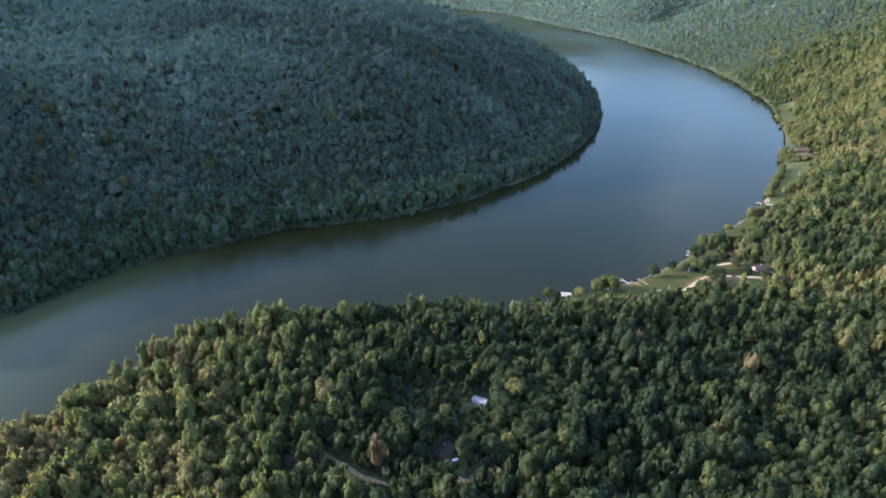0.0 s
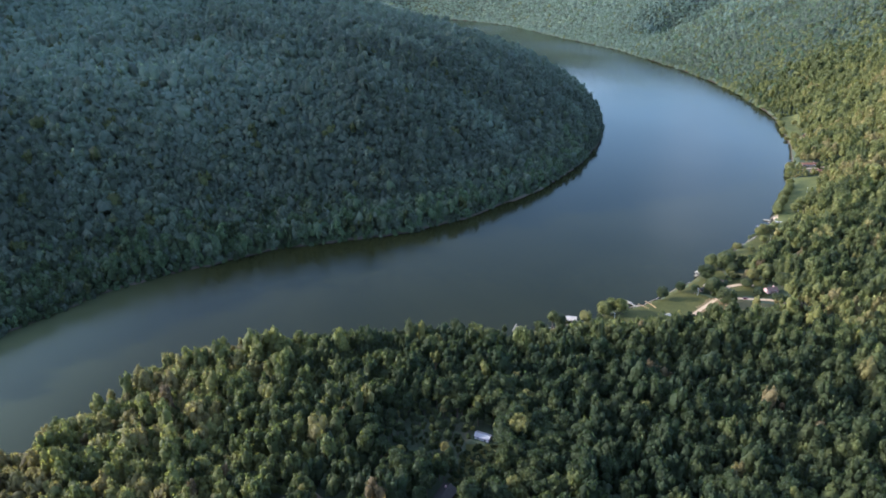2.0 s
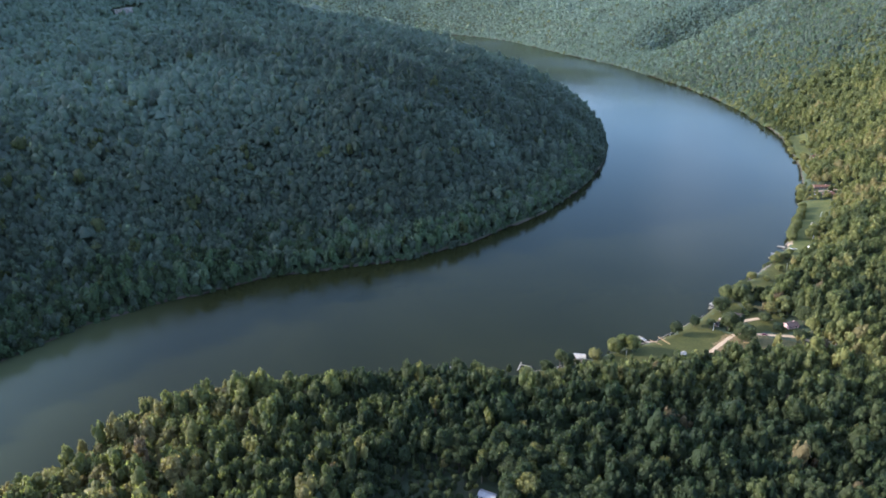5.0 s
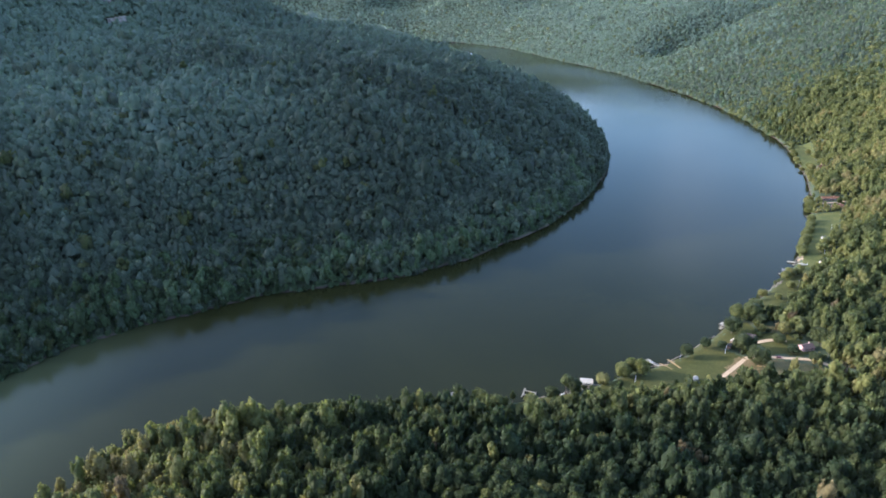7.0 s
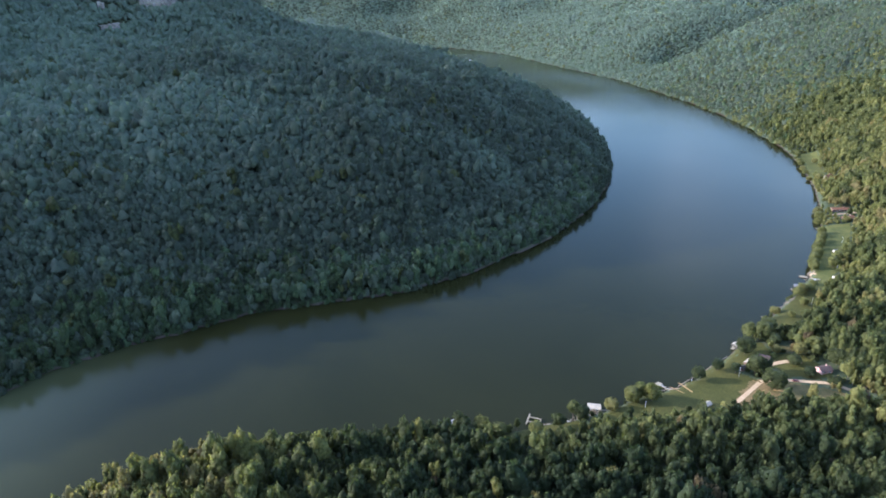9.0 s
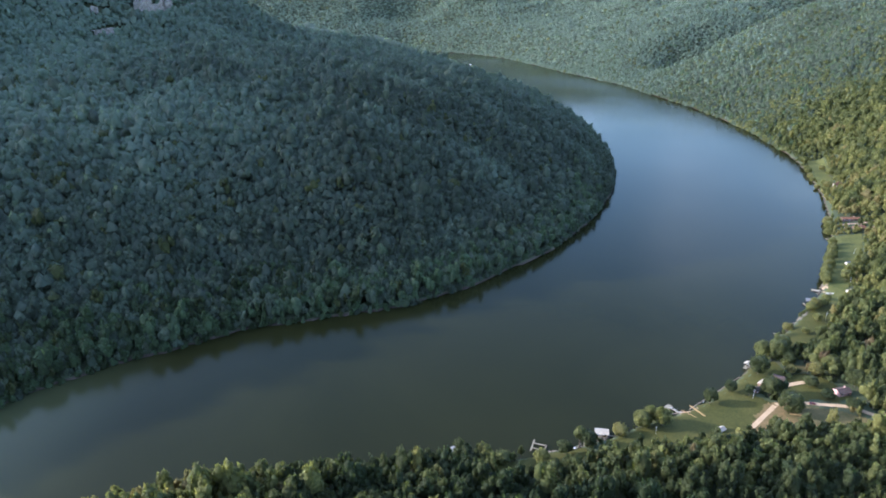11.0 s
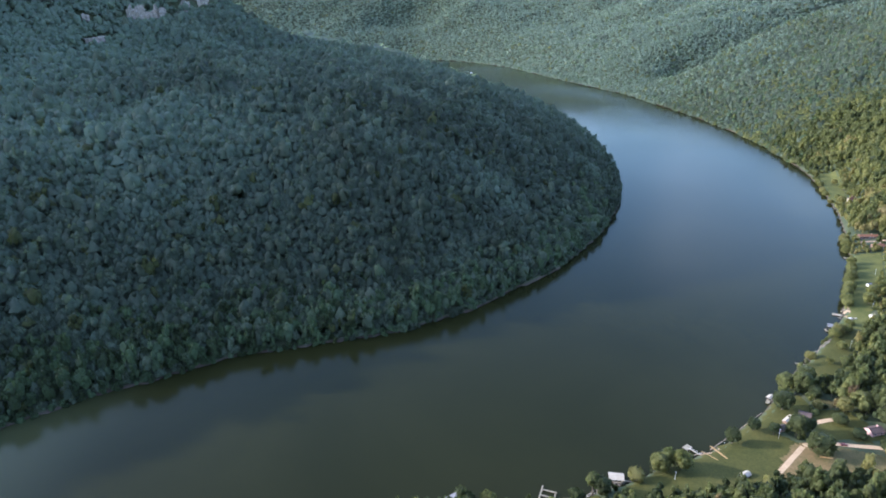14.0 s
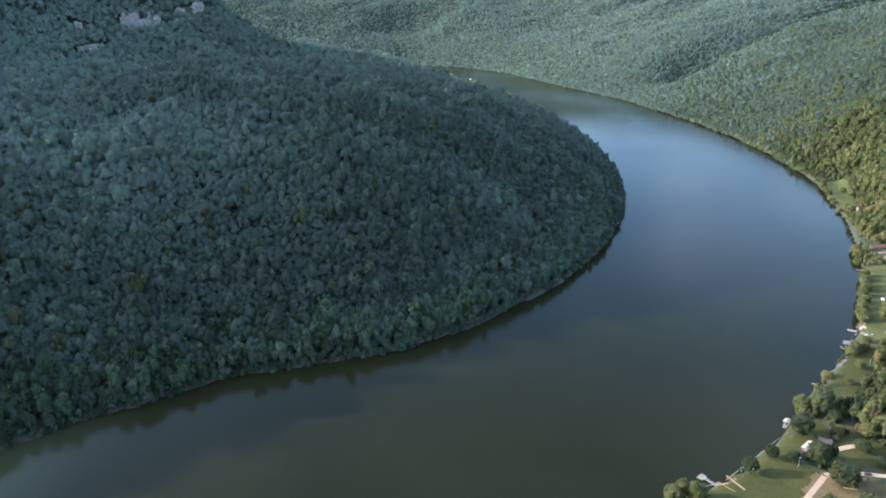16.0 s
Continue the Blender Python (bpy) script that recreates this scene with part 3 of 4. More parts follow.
NEAR = [crown_shape(100 + k, 6, ICO0, ICO0, 150, 0.115, 0.95 + 0.16 * (k % 4), 0.2, 0.58) for k in range(10)]
EDGE = [crown_shape(150 + k, 5, ICO0, ICO0, 95, 0.165, 0.95 + 0.16 * (k % 4), 0.2, 0.58) for k in range(10)]
MID = [crown_shape(200 + k, 4, ICO0, ICO0, 62, 0.19, 1.0 + 0.12 * (k % 4)) for k in range(8)]
HILL = [crown_shape(300 + k, 2, ICO0, ICO0, 12, 0.24, 0.95 + 0.10 * (k % 4), 0.28, 0.64, (0.42, 0.72), (0.26, 0.40)) for k in range(8)]
FOOT = [crown_shape(330 + k, 4, ICO0, ICO0, 60, 0.16, 0.95 + 0.10 * (k % 4), 0.28, 0.60, (0.42, 0.72), (0.24, 0.38)) for k in range(8)]
SLOPE = [crown_shape(350 + k, 1, ICO0, ICO0, 6, 0.21, 0.95 + 0.10 * (k % 4), 0.34, 0.70, (0.42, 0.72), (0.30, 0.42)) for k in range(8)]
UNDER = [crown_shape(450 + k, 3, ICO0, ICO0, 22, 0.15, 0.95 + 0.12 * (k % 4), 0.24, 0.62) for k in range(8)]
FILL = [crown_shape(380 + k, 0, DOME, DOME, 0, 0.3, 0.95 + 0.1 * (k % 3), 0.25, 0.92) for k in range(8)]
FAR = [crown_shape(400 + k, 0, DOME, DOME, 4, 0.30, 0.95 + 0.1 * (k % 3), 0.25, 0.85) for k in range(8)]


def jittered(x0, x1, y0, y1, step, seed):
    rng = np.random.RandomState(seed)
    gx, gy = np.meshgrid(np.arange(x0, x1, float(step)), np.arange(y0, y1, step * 0.9))
    gx[::2] += step * 0.5
    x, y = gx.ravel() + rng.uniform(-0.42, 0.42, gx.size) * step, gy.ravel() + rng.uniform(-0.42, 0.42, gx.size) * step
    return x, y


def open_ground(x, y):
    """True where no wood grows: water, plots, drives and houses."""
    z, dl, dr = land(x, y)
    no = np.maximum(dl, dr) < 2.0
    for poly in PLOTS + [DRY, YARD]:
        no |= inside(x, y, poly)
    for name, pts, width, *_ in DRIVES:
        no |= to_line(x, y, np.array(pts, float))[0] < width * 0.5 + (1.0 if name == "dirt_track" else 3.2)
    for hx, hy, r in HOMES:
        no |= np.hypot(x - hx, y - hy) < r
    return no


# pale rock bands under the mountain's rim
CLIFFS = [([(-492, 1307), (-471, 1316), (-455, 1322), (-437, 1336)], 12, "broken pale limestone cliff under the wooded summit"),
          ([(-424, 1366), (-417, 1372), (-411, 1379)], 9, "pale limestone outcrop under the wooded summit"),
          ([(-402, 1389), (-394, 1397), (-386, 1407)], 7, "thin pale limestone ledge at the mountain's rim"),
          ([(-543, 1260), (-534, 1266)], 4, "small pale limestone outcrop on the slope"),
          ([(-522, 1214), (-512, 1226), (-502, 1241)], 4, "small pale limestone outcrop on the slope")]


def open_slope(x, y):
    """True but for the bare ledges in front of the cliffs."""
    ok = np.ones(x.shape, bool)
    for pts, *_ in CLIFFS:
        d, side = to_line(x, y, np.array(pts, float))
        ok &= ~((d < 19) & (side < 0) | (d < 5))
    return ok


def room(x, y):
    """Distance to the nearest opening in the wood; trees stay lower at its edge."""
    d = np.full(x.shape, 1e9)
    for poly in PLOTS:
        d = np.minimum(d, to_line(x, y, np.array(poly + poly[:1], float))[0])
    d = np.minimum(d, 8 + 1.5 * to_line(x, y, np.array(DRY + DRY[:1], float))[0])
    for name, pts, *_ in DRIVES:
        if name == "dirt_track":
            continue
        d = np.minimum(d, to_line(x, y, np.array(pts, float))[0])
    return d


def hollow(x, y):
    """Young, low growth round the clearing, in the shade of the taller wood to the west."""
    return 1 - 0.5 * smooth(np.hypot((x + 6) / 36, (y - 330) / 38), 1.0, 0.55)


def seen_wedge(x, y, margin=40):
    """The part of the land that lies ahead of the flight."""
    return np.abs(x) < 0.76 * (y - 10) + margin


def tints(x, y, rng):
    """Species come in drifts: cool green on the shaded mountain, dark green on the near flats, olive and yellow towards
    the point; single trees turn early. Haze and shade are also put into the tints: paler and cooler with distance,
    darker on the near flats and at the mountain's foot.
    """
    z, dl, dr = land(x, y)
    # Near bank: shade painted in mid-bank; westwards early yellow leaf and painted sun.
    near = np.interp(x, [-260, -120, -40, 10, 150, 260, 400], [0.90, 0.72, 0.40, 0.31, 0.32, 0.46, 0.62])
    near = np.where(y > 520, np.interp(y, [520, 640, 800, 1100, 1400], [0.50, 0.66, 0.78, 0.72, 0.62]), near)
    near = near + 0.15 * smooth(y, 370, 430) * smooth(y, 520, 500) * smooth(x, -20, 40)
    t = near + 0.10 * waves(x, y, 110, 41) + 0.08 * waves(x, y, 38, 42) + rng.normal(0, 1, len(x)) * np.where(y > 600, 0.07, np.where(x > 60, 0.10, 0.11))
    t = np.clip(t, 0.30, 0.92)
    # Far ridges: haze painted in by greyer, then paler tints with distance.
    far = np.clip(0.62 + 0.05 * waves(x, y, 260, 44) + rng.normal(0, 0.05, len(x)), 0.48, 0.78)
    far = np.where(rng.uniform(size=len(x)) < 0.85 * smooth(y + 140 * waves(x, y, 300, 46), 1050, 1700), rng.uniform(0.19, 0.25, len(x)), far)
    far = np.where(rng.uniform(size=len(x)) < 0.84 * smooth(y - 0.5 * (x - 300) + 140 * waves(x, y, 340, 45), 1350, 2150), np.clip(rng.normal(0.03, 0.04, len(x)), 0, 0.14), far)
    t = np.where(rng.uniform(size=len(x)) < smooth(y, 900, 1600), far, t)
    # Tint darkened low down for shade, and eastwards where the painted haze thins.
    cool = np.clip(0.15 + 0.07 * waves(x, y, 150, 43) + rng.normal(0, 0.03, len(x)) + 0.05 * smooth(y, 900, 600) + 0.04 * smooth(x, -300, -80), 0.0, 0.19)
    # Haze painted in: the tint pales with distance and to the west.
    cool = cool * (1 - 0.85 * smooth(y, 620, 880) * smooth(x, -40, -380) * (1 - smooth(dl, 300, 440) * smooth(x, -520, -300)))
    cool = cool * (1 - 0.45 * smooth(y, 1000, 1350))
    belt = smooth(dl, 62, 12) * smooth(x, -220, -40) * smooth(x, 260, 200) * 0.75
    # More darkening at the water's edge: shade put into the tint.
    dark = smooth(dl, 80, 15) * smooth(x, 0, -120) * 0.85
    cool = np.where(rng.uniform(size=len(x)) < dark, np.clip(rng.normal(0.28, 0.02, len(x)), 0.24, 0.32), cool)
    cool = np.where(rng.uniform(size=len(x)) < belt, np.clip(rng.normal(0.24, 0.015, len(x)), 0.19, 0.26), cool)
    # Scattered olive crowns; the extra share in the west paints in sunlit treetops.
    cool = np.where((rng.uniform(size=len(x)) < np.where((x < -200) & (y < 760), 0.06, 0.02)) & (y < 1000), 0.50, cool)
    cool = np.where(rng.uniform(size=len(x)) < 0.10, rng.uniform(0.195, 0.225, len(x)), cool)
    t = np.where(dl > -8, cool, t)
    early = rng.uniform(size=len(x))
    t = np.where((early < np.where(x > 60, 0.015, 0.05)) & (dr > 0) & (y < 620), rng.uniform(0.78, 0.90, len(x)), t)
    return np.where((early < np.where(x > 90, 0.012, 0.006)) & (dr > 0) & (y < 620), rng.uniform(0.935, 0.975, len(x)), t)


def wood(name, shapes, x, y, size, label, seed, stretch=1.0, low=None, stems=False, deep=1.2, spread=0.17, rounded=True):
    """Trees past counting, joined into one mesh."""
    rng = np.random.RandomState(seed)
    n = len(x)
    r = size * np.clip(np.exp(rng.normal(0, spread, n)), 0.55, 1.7)
    h = r * rng.uniform(1.05, 1.45, n) * stretch
    if low is not None:
        r, h = r * low, h * low
    base = ground_at(x, y)
    lift = h * rng.uniform(deep, deep + 0.3, n)
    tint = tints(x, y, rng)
    turn = rng.uniform(0, 2 * math.pi, n)
    kind = rng.randint(0, len(shapes), n)
    V, T, C, count = [], [], [], 0
    for k, (v, t) in enumerate(shapes):
        i = np.where(kind == k)[0]
        if not len(i):
            continue
        c, s = np.cos(turn[i])[:, None], np.sin(turn[i])[:, None]
        lean = rng.uniform(0.85, 1.15, (len(i), 1))
        px = (v[None, :, 0] * c - v[None, :, 1] * s) * r[i, None] * lean + x[i, None]
        py = (v[None, :, 0] * s + v[None, :, 1] * c) * r[i, None] / lean + y[i, None]
        pz = v[None, :, 2] * h[i, None] + (base + lift)[i, None]
        V.append(np.stack([px, py, pz], -1).reshape(-1, 3))
        T.append((t[None] + (np.arange(len(i)) * len(v))[:, None, None]).reshape(-1, 3) + count)
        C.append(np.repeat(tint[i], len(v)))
        count += len(i) * len(v)
    if stems:
        a = np.array([0, 2.1, 4.2])
        for z0, z1, rr in ((0, 1, 1),):
            ring = np.stack([np.cos(a), np.sin(a)], -1) * 0.22
            lo = np.stack([x[:, None] + ring[None, :, 0], y[:, None] + ring[None, :, 1], np.repeat((base - 0.3)[:, None], 3, 1)], -1)
            hi = np.stack([x[:, None] + ring[None, :, 0] * 0.5, y[:, None] + ring[None, :, 1] * 0.5, np.repeat((base + lift)[:, None], 3, 1)], -1)
            stem_v = np.concatenate([lo, hi], 1).reshape(-1, 3)
            t = np.array([(0, 1, 4), (0, 4, 3), (1, 2, 5), (1, 5, 4), (2, 0, 3), (2, 3, 5)])
            stem_t = (t[None] + (np.arange(n) * 6)[:, None, None]).reshape(-1, 3)
        trunks = new("woodland_trunks", mesh_of("woodland_trunks", stem_v, stem_t, BARK))
        tagged(trunks, "slender grey-brown trunks under the woodland crowns", "trunks", kind="stuff")
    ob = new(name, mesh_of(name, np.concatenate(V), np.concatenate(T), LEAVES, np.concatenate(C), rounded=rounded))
    return tagged(ob, label, "woodland", kind="stuff")


# trees that stand singly or nearest below the flight: things of their own
CROWNS, TRUNKS = {}, []
for k in range(9):
    v, t = crown_shape(600 + k, 10, ICO1, ICO0, 620, 0.105, 1.0 + 0.06 * (k % 4), 0.2, 0.62) if k < 6 else crown_shape(600 + k, 26, ICO1, ICO0, 800, 0.075, 1.0, 0.14, 0.78, (0.58, 0.78), (0.15, 0.26))
    for tone in (0.34, 0.42, 0.50, 0.58, 0.66, 0.74, 0.84, 0.90):
        CROWNS[k, tone] = mesh_of("crown", v, t, LEAVES, np.full(len(v), tone))
    bm = trunk_shape(7, 5, k)
    me = bpy.data.meshes.new("trunk")
    bm.to_mesh(me)
    bm.free()
    me.materials.append(BARK)
    TRUNKS.append(me)
TONES = sorted({tone for _, tone in CROWNS})


def tree(x, y, radius, height, kind, turn, tone, label, group, low=0.5):
    """One tree: root at its foot, trunk with limbs, crown."""
    root = new("tree")
    z = float(ground_at(x, y))
    root.matrix_basis = pose(x, y, z - 0.05, 0, 0, turn)
    root.empty_display_size = 0.5
    trunk = new("trunk", TRUNKS[kind])
    trunk.parent, trunk.scale = root, (height, height, height)
    crown = new("crown", CROWNS[kind, min(TONES, key=lambda v: abs(v - tone))])
    half = height * (1 - low * 0.55) / 2 if low > 0.6 else min(height * 0.47, radius * 1.12)
    crown.parent, crown.location, crown.scale = root, (0, 0, height - half), (radius * 1.1, radius * 1.1, half * 1.04)
    return tagged(root, label, "tree", group)


# bank and lawn trees: x, y, crown radius, height
DRIVE_TREES = [
    (190.5, 503, 5.0, 12.5), (210.3, 515, 4.3, 10.5), (220.5, 509, 3.6, 10), (240.5, 536, 7.4, 16), (233.5, 506.5, 6.8, 17), (237, 486.5, 8.4, 16.5), (267, 558, 7.6, 16), (258, 565, 6.2, 14),
    (276, 570, 6.5, 13), (263.5, 534, 4, 8), (279, 529, 5.6, 12), (291, 531, 8, 15), (270, 548, 4.6, 10), (119, 473.5, 5.2, 10), (136, 481, 6.4, 13), (143, 485, 5.6, 15),
    (149, 480, 6.6, 14), (91, 465, 4.2, 18), (96, 462, 5, 13), (99, 467, 3.6, 9), (268, 516, 5.2, 9)]
POINT_TREES = [
    (270.5, 500, 4.8, 8), (279.5, 486, 5, 9), (297, 512, 7, 15), (298, 498, 6.4, 14), (303, 488, 6.4, 15), (301, 605, 4.6, 9), (308, 592, 3.2, 6), (318, 588, 4.5, 9),
    (330, 612, 4, 8), (336, 632, 4.6, 10), (343, 638, 5.2, 10), (352, 640, 4.4, 8), (362, 652, 3.6, 6), (384, 690, 5.4, 11), (390, 700, 5.8, 12), (398, 712, 5.6, 12),
    (408, 724, 6, 13), (416, 738, 5.6, 13), (426, 750, 5.8, 13), (433, 760, 5.4, 12), (442, 774, 5.6, 12)]
SHORE_TREES = [
    (448, 784, 5, 11), (404, 690, 6, 12), (418, 706, 6, 12), (470, 826, 6, 13), (480, 842, 6.4, 14), (488, 858, 6.6, 14), (572, 1008, 4.6, 9), (566, 990, 6, 12),
    (606, 1050, 6.5, 14), (612, 1080, 5, 10), (575, 1040, 4.6, 10), (583, 1060, 5, 11), (592, 1082, 5.2, 11), (600, 1102, 4.4, 9), (612, 1128, 5, 11), (560, 1003, 4, 8), (16, 455, 7.5, 14), (28, 454, 6.6, 12), (40, 450, 5.4, 10), (-4, 449, 5, 12), (64, 449, 5, 10), (80, 456, 5, 11)]
BANK_TREES = DRIVE_TREES + POINT_TREES + SHORE_TREES
rng = random.Random(7)
LIGHT = {(263.5, 534): 0.84, (279, 529): 0.84, (291, 531): 0.74, (268, 516): 0.5, (119, 473.5): 0.84, (136, 481): 0.74, (143, 485): 0.66, (267, 558): 0.58, (258, 565): 0.66, (276, 570): 0.58}
for x, y, r, h in BANK_TREES:
    tone = LIGHT.get((x, y), rng.choice((0.34, 0.42, 0.42, 0.5)) if x > 185 and y < 560 else rng.choice((0.42, 0.58, 0.66, 0.74) if y < 600 else (0.74, 0.74, 0.84)))
    tree(x, y, r, h, rng.randrange(6, 9) if x > 150 else rng.randrange(3, 9), rng.uniform(0, 360), tone, "leafy green broadleaf tree standing on the mown river bank", "trees along the bank")

# the woods
x, y = jittered(-340, 480, 205, 640, 6.2, 51)
z, dl, dr = land(x, y)
keep = (dr > 0) & ~open_ground(x, y) & seen_wedge(x, y, 40)
for bx, by, r, _ in BANK_TREES:
    keep &= np.hypot(x - bx, y - by) > r * 0.75
x, y, dr = x[keep], y[keep], dr[keep]
order = np.argsort(np.hypot(x - 20, (y - 318) * 1.15))
single, rest = order[:250], order[250:]
tone = tints(x, y, np.random.RandomState(9))
for i in single:
    r = rng.choice((3.0, 3.4, 3.8, 4.3, 4.8, 5.4, 6.2)) * float(hollow(x[i], y[i]))
    tree(x[i], y[i], r, r * rng.uniform(2.0, 2.6) + 8.5 * float(hollow(x[i], y[i])), rng.randrange(6), rng.uniform(0, 360), tone[i], "full-crowned green broadleaf tree in dense woodland", "woodland trees", 0.8)
low = np.clip(0.62 + dr[rest] / 60, 0.72, 1.0) * np.clip(0.46 + room(x[rest], y[rest]) / 42, 0.50, 1.0) * hollow(x[rest], y[rest])
close = np.hypot(x[rest], y[rest] - 40) < 420
for shapes, pick, seed in ((NEAR, close, 61), (EDGE, ~close, 65)):
    wood("near_woodland", shapes, x[rest][pick], y[rest][pick], 4.6, "dense late-summer broadleaf woodland turning olive and yellow", seed, 1.25, low[pick], stems=True, spread=0.24)

x, y = jittered(-340, 480, 205, 640, 6.6, 58)
z, dl, dr = land(x, y)
keep = (dr > 6) & ~open_ground(x, y) & seen_wedge(x, y, 40) & (room(x, y) > 10)
wood("woodland_understory", SLOPE, x[keep], y[keep], 3.9, "leafy young growth filling the gaps beneath taller trees", 59, 1.1, hollow(x[keep], y[keep]), deep=1.3)

x, y = jittered(230, 1100, 560, 1360, 7.8, 52)
z, dl, dr = land(x, y)
keep = (dr > 0) & (y >= 640) & ~open_ground(x, y) & seen_wedge(x, y, 60)
for bx, by, r, _ in BANK_TREES:
    keep &= np.hypot(x - bx, y - by) > r * 0.75
low = np.clip(0.5 + dr[keep] / 70, 0.5, 1.0) * np.clip(0.4 + room(x[keep], y[keep]) / 50, 0.45, 1.0)
wood("bank_woodland", MID, x[keep], y[keep], 5.6, "sunlit broadleaf woodland above the settled river bank", 62, 1.2, low)

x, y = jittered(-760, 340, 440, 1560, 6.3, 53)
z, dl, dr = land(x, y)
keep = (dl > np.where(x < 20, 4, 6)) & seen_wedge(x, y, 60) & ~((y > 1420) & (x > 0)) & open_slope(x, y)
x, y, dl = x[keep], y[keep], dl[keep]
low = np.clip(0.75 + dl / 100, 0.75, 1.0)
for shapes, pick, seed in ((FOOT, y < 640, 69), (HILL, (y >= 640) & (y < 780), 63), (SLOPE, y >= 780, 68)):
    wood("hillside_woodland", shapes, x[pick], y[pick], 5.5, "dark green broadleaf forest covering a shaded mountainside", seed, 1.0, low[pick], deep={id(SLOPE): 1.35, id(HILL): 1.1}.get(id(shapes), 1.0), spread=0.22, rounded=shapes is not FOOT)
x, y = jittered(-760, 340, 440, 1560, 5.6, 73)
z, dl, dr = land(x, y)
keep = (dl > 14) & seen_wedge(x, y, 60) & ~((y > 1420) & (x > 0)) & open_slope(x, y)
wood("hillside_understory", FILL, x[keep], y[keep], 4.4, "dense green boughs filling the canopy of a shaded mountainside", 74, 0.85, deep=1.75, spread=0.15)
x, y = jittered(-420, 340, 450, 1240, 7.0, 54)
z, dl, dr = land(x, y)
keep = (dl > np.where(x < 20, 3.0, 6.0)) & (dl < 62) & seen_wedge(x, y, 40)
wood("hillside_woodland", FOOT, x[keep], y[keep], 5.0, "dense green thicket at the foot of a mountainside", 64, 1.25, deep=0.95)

# low scrub on the ledges in front of the cliffs
x, y = jittered(-580, -360, 1190, 1430, 4.6, 57)
keep = ~open_slope(x, y)
for pts, *_ in CLIFFS:
    keep &= to_line(x, y, np.array(pts, float))[0] > 7
wood("ledge_scrub", HILL, x[keep], y[keep], 3.2, "low leafy scrub on rock ledges", 67, 1.0, deep=0.6)

# the wood goes on beneath the flight
for shapes, name, step, size, stretch, deep, seed in ((UNDER, "near_woodland", 8.2, 6.2, 1.15, 1.2, 56), (FILL, "woodland_understory", 6.5, 5.2, 0.8, 1.1, 76)):
    x, y = jittered(-310, 310, -90, 260, step, seed)
    z, dl, dr = land(x, y)
    keep = (dr > 4) & ~(seen_wedge(x, y, 40) & (y > 203))
    wood(name, shapes, x[keep], y[keep], size, "dense broadleaf woodland on the near bank", seed + 10, stretch, deep=deep)

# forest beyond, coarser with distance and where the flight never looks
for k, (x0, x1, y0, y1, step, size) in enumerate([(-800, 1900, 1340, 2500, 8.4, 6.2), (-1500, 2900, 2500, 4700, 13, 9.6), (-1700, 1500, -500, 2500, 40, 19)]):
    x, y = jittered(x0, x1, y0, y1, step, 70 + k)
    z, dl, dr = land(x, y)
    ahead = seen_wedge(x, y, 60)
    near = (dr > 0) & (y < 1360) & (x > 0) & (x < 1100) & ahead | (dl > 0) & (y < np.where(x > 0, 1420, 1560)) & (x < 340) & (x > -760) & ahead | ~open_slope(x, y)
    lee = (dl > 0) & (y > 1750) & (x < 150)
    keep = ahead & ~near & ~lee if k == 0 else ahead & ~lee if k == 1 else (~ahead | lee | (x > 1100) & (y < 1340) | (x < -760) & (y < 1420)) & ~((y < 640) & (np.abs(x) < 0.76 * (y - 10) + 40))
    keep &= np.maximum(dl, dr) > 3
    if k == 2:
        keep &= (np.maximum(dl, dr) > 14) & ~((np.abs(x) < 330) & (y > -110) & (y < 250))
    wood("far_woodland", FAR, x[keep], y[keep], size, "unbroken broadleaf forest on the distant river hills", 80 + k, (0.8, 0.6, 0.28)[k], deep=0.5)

# shrubs and young trees that lean out over the water's edge
for line, shapes, span, gap, seed in ((LEFT_BANK, FOOT, (4, 20), 3.2, 91), (RIGHT_BANK, MID, (4, 12), 3.6, 92), (RIGHT_BANK, FAR, (33, 42), 3.2, 93)):
    rnd = np.random.RandomState(seed)
    xs, ys = [], []
    for a, b in zip(line[span[0]:span[1]], line[span[0] + 1:span[1] + 1]):
        n = int(np.hypot(*(b - a)) / gap)
        s = (np.arange(n) + rnd.uniform(-0.4, 0.4, n)) / max(n, 1)
        out = np.array([-(b - a)[1], (b - a)[0]]) / np.hypot(*(b - a)) * (1 if line is LEFT_BANK else -1)
        d = rnd.uniform(-1.6, 3.4, n) + ((3.8 if a[0] > 20 else 2.0) if line is LEFT_BANK else 0.8)
        xs.append(a[0] + (b - a)[0] * s + out[0] * d)
        ys.append(a[1] + (b - a)[1] * s + out[1] * d)
    x, y = np.concatenate(xs), np.concatenate(ys)
    wood("bank_shrubs", shapes, x, y, {id(FOOT): 3.8, id(MID): 3.0, id(FAR): 6.0}[id(shapes)], "leafy shrubs overhanging the river's edge", seed, 0.95, deep=0.55)

rnd = np.random.RandomState(17)
x, y = rnd.uniform(-10, 36, 400), rnd.uniform(268, 327, 400)
keep = inside(x, y, YARD)
for hx, hy, r in ((25.5, 331.5, 7), (2, 285, 6), (7.5, 280, 4), (0, 272, 4), (8, 266, 4)):
    keep &= np.hypot(x - hx, y - hy) > r
wood("yard_shrubs", MID, x[keep], y[keep], 1.7, "low leafy scrub in a woodland clearing", 18, 0.7, deep=0.6)

# bushes that fringe the openings on the settled bank
x, y = jittered(0, 680, 430, 1170, 4.6, 55)
z, dl, dr = land(x, y)
d = room(x, y)
keep = (dr > 2) & (d > 1.5) & (d < 13) & ~open_ground(x, y)
for poly in PLOTS + [DRY]:
    keep &= ~inside(x, y, poly)
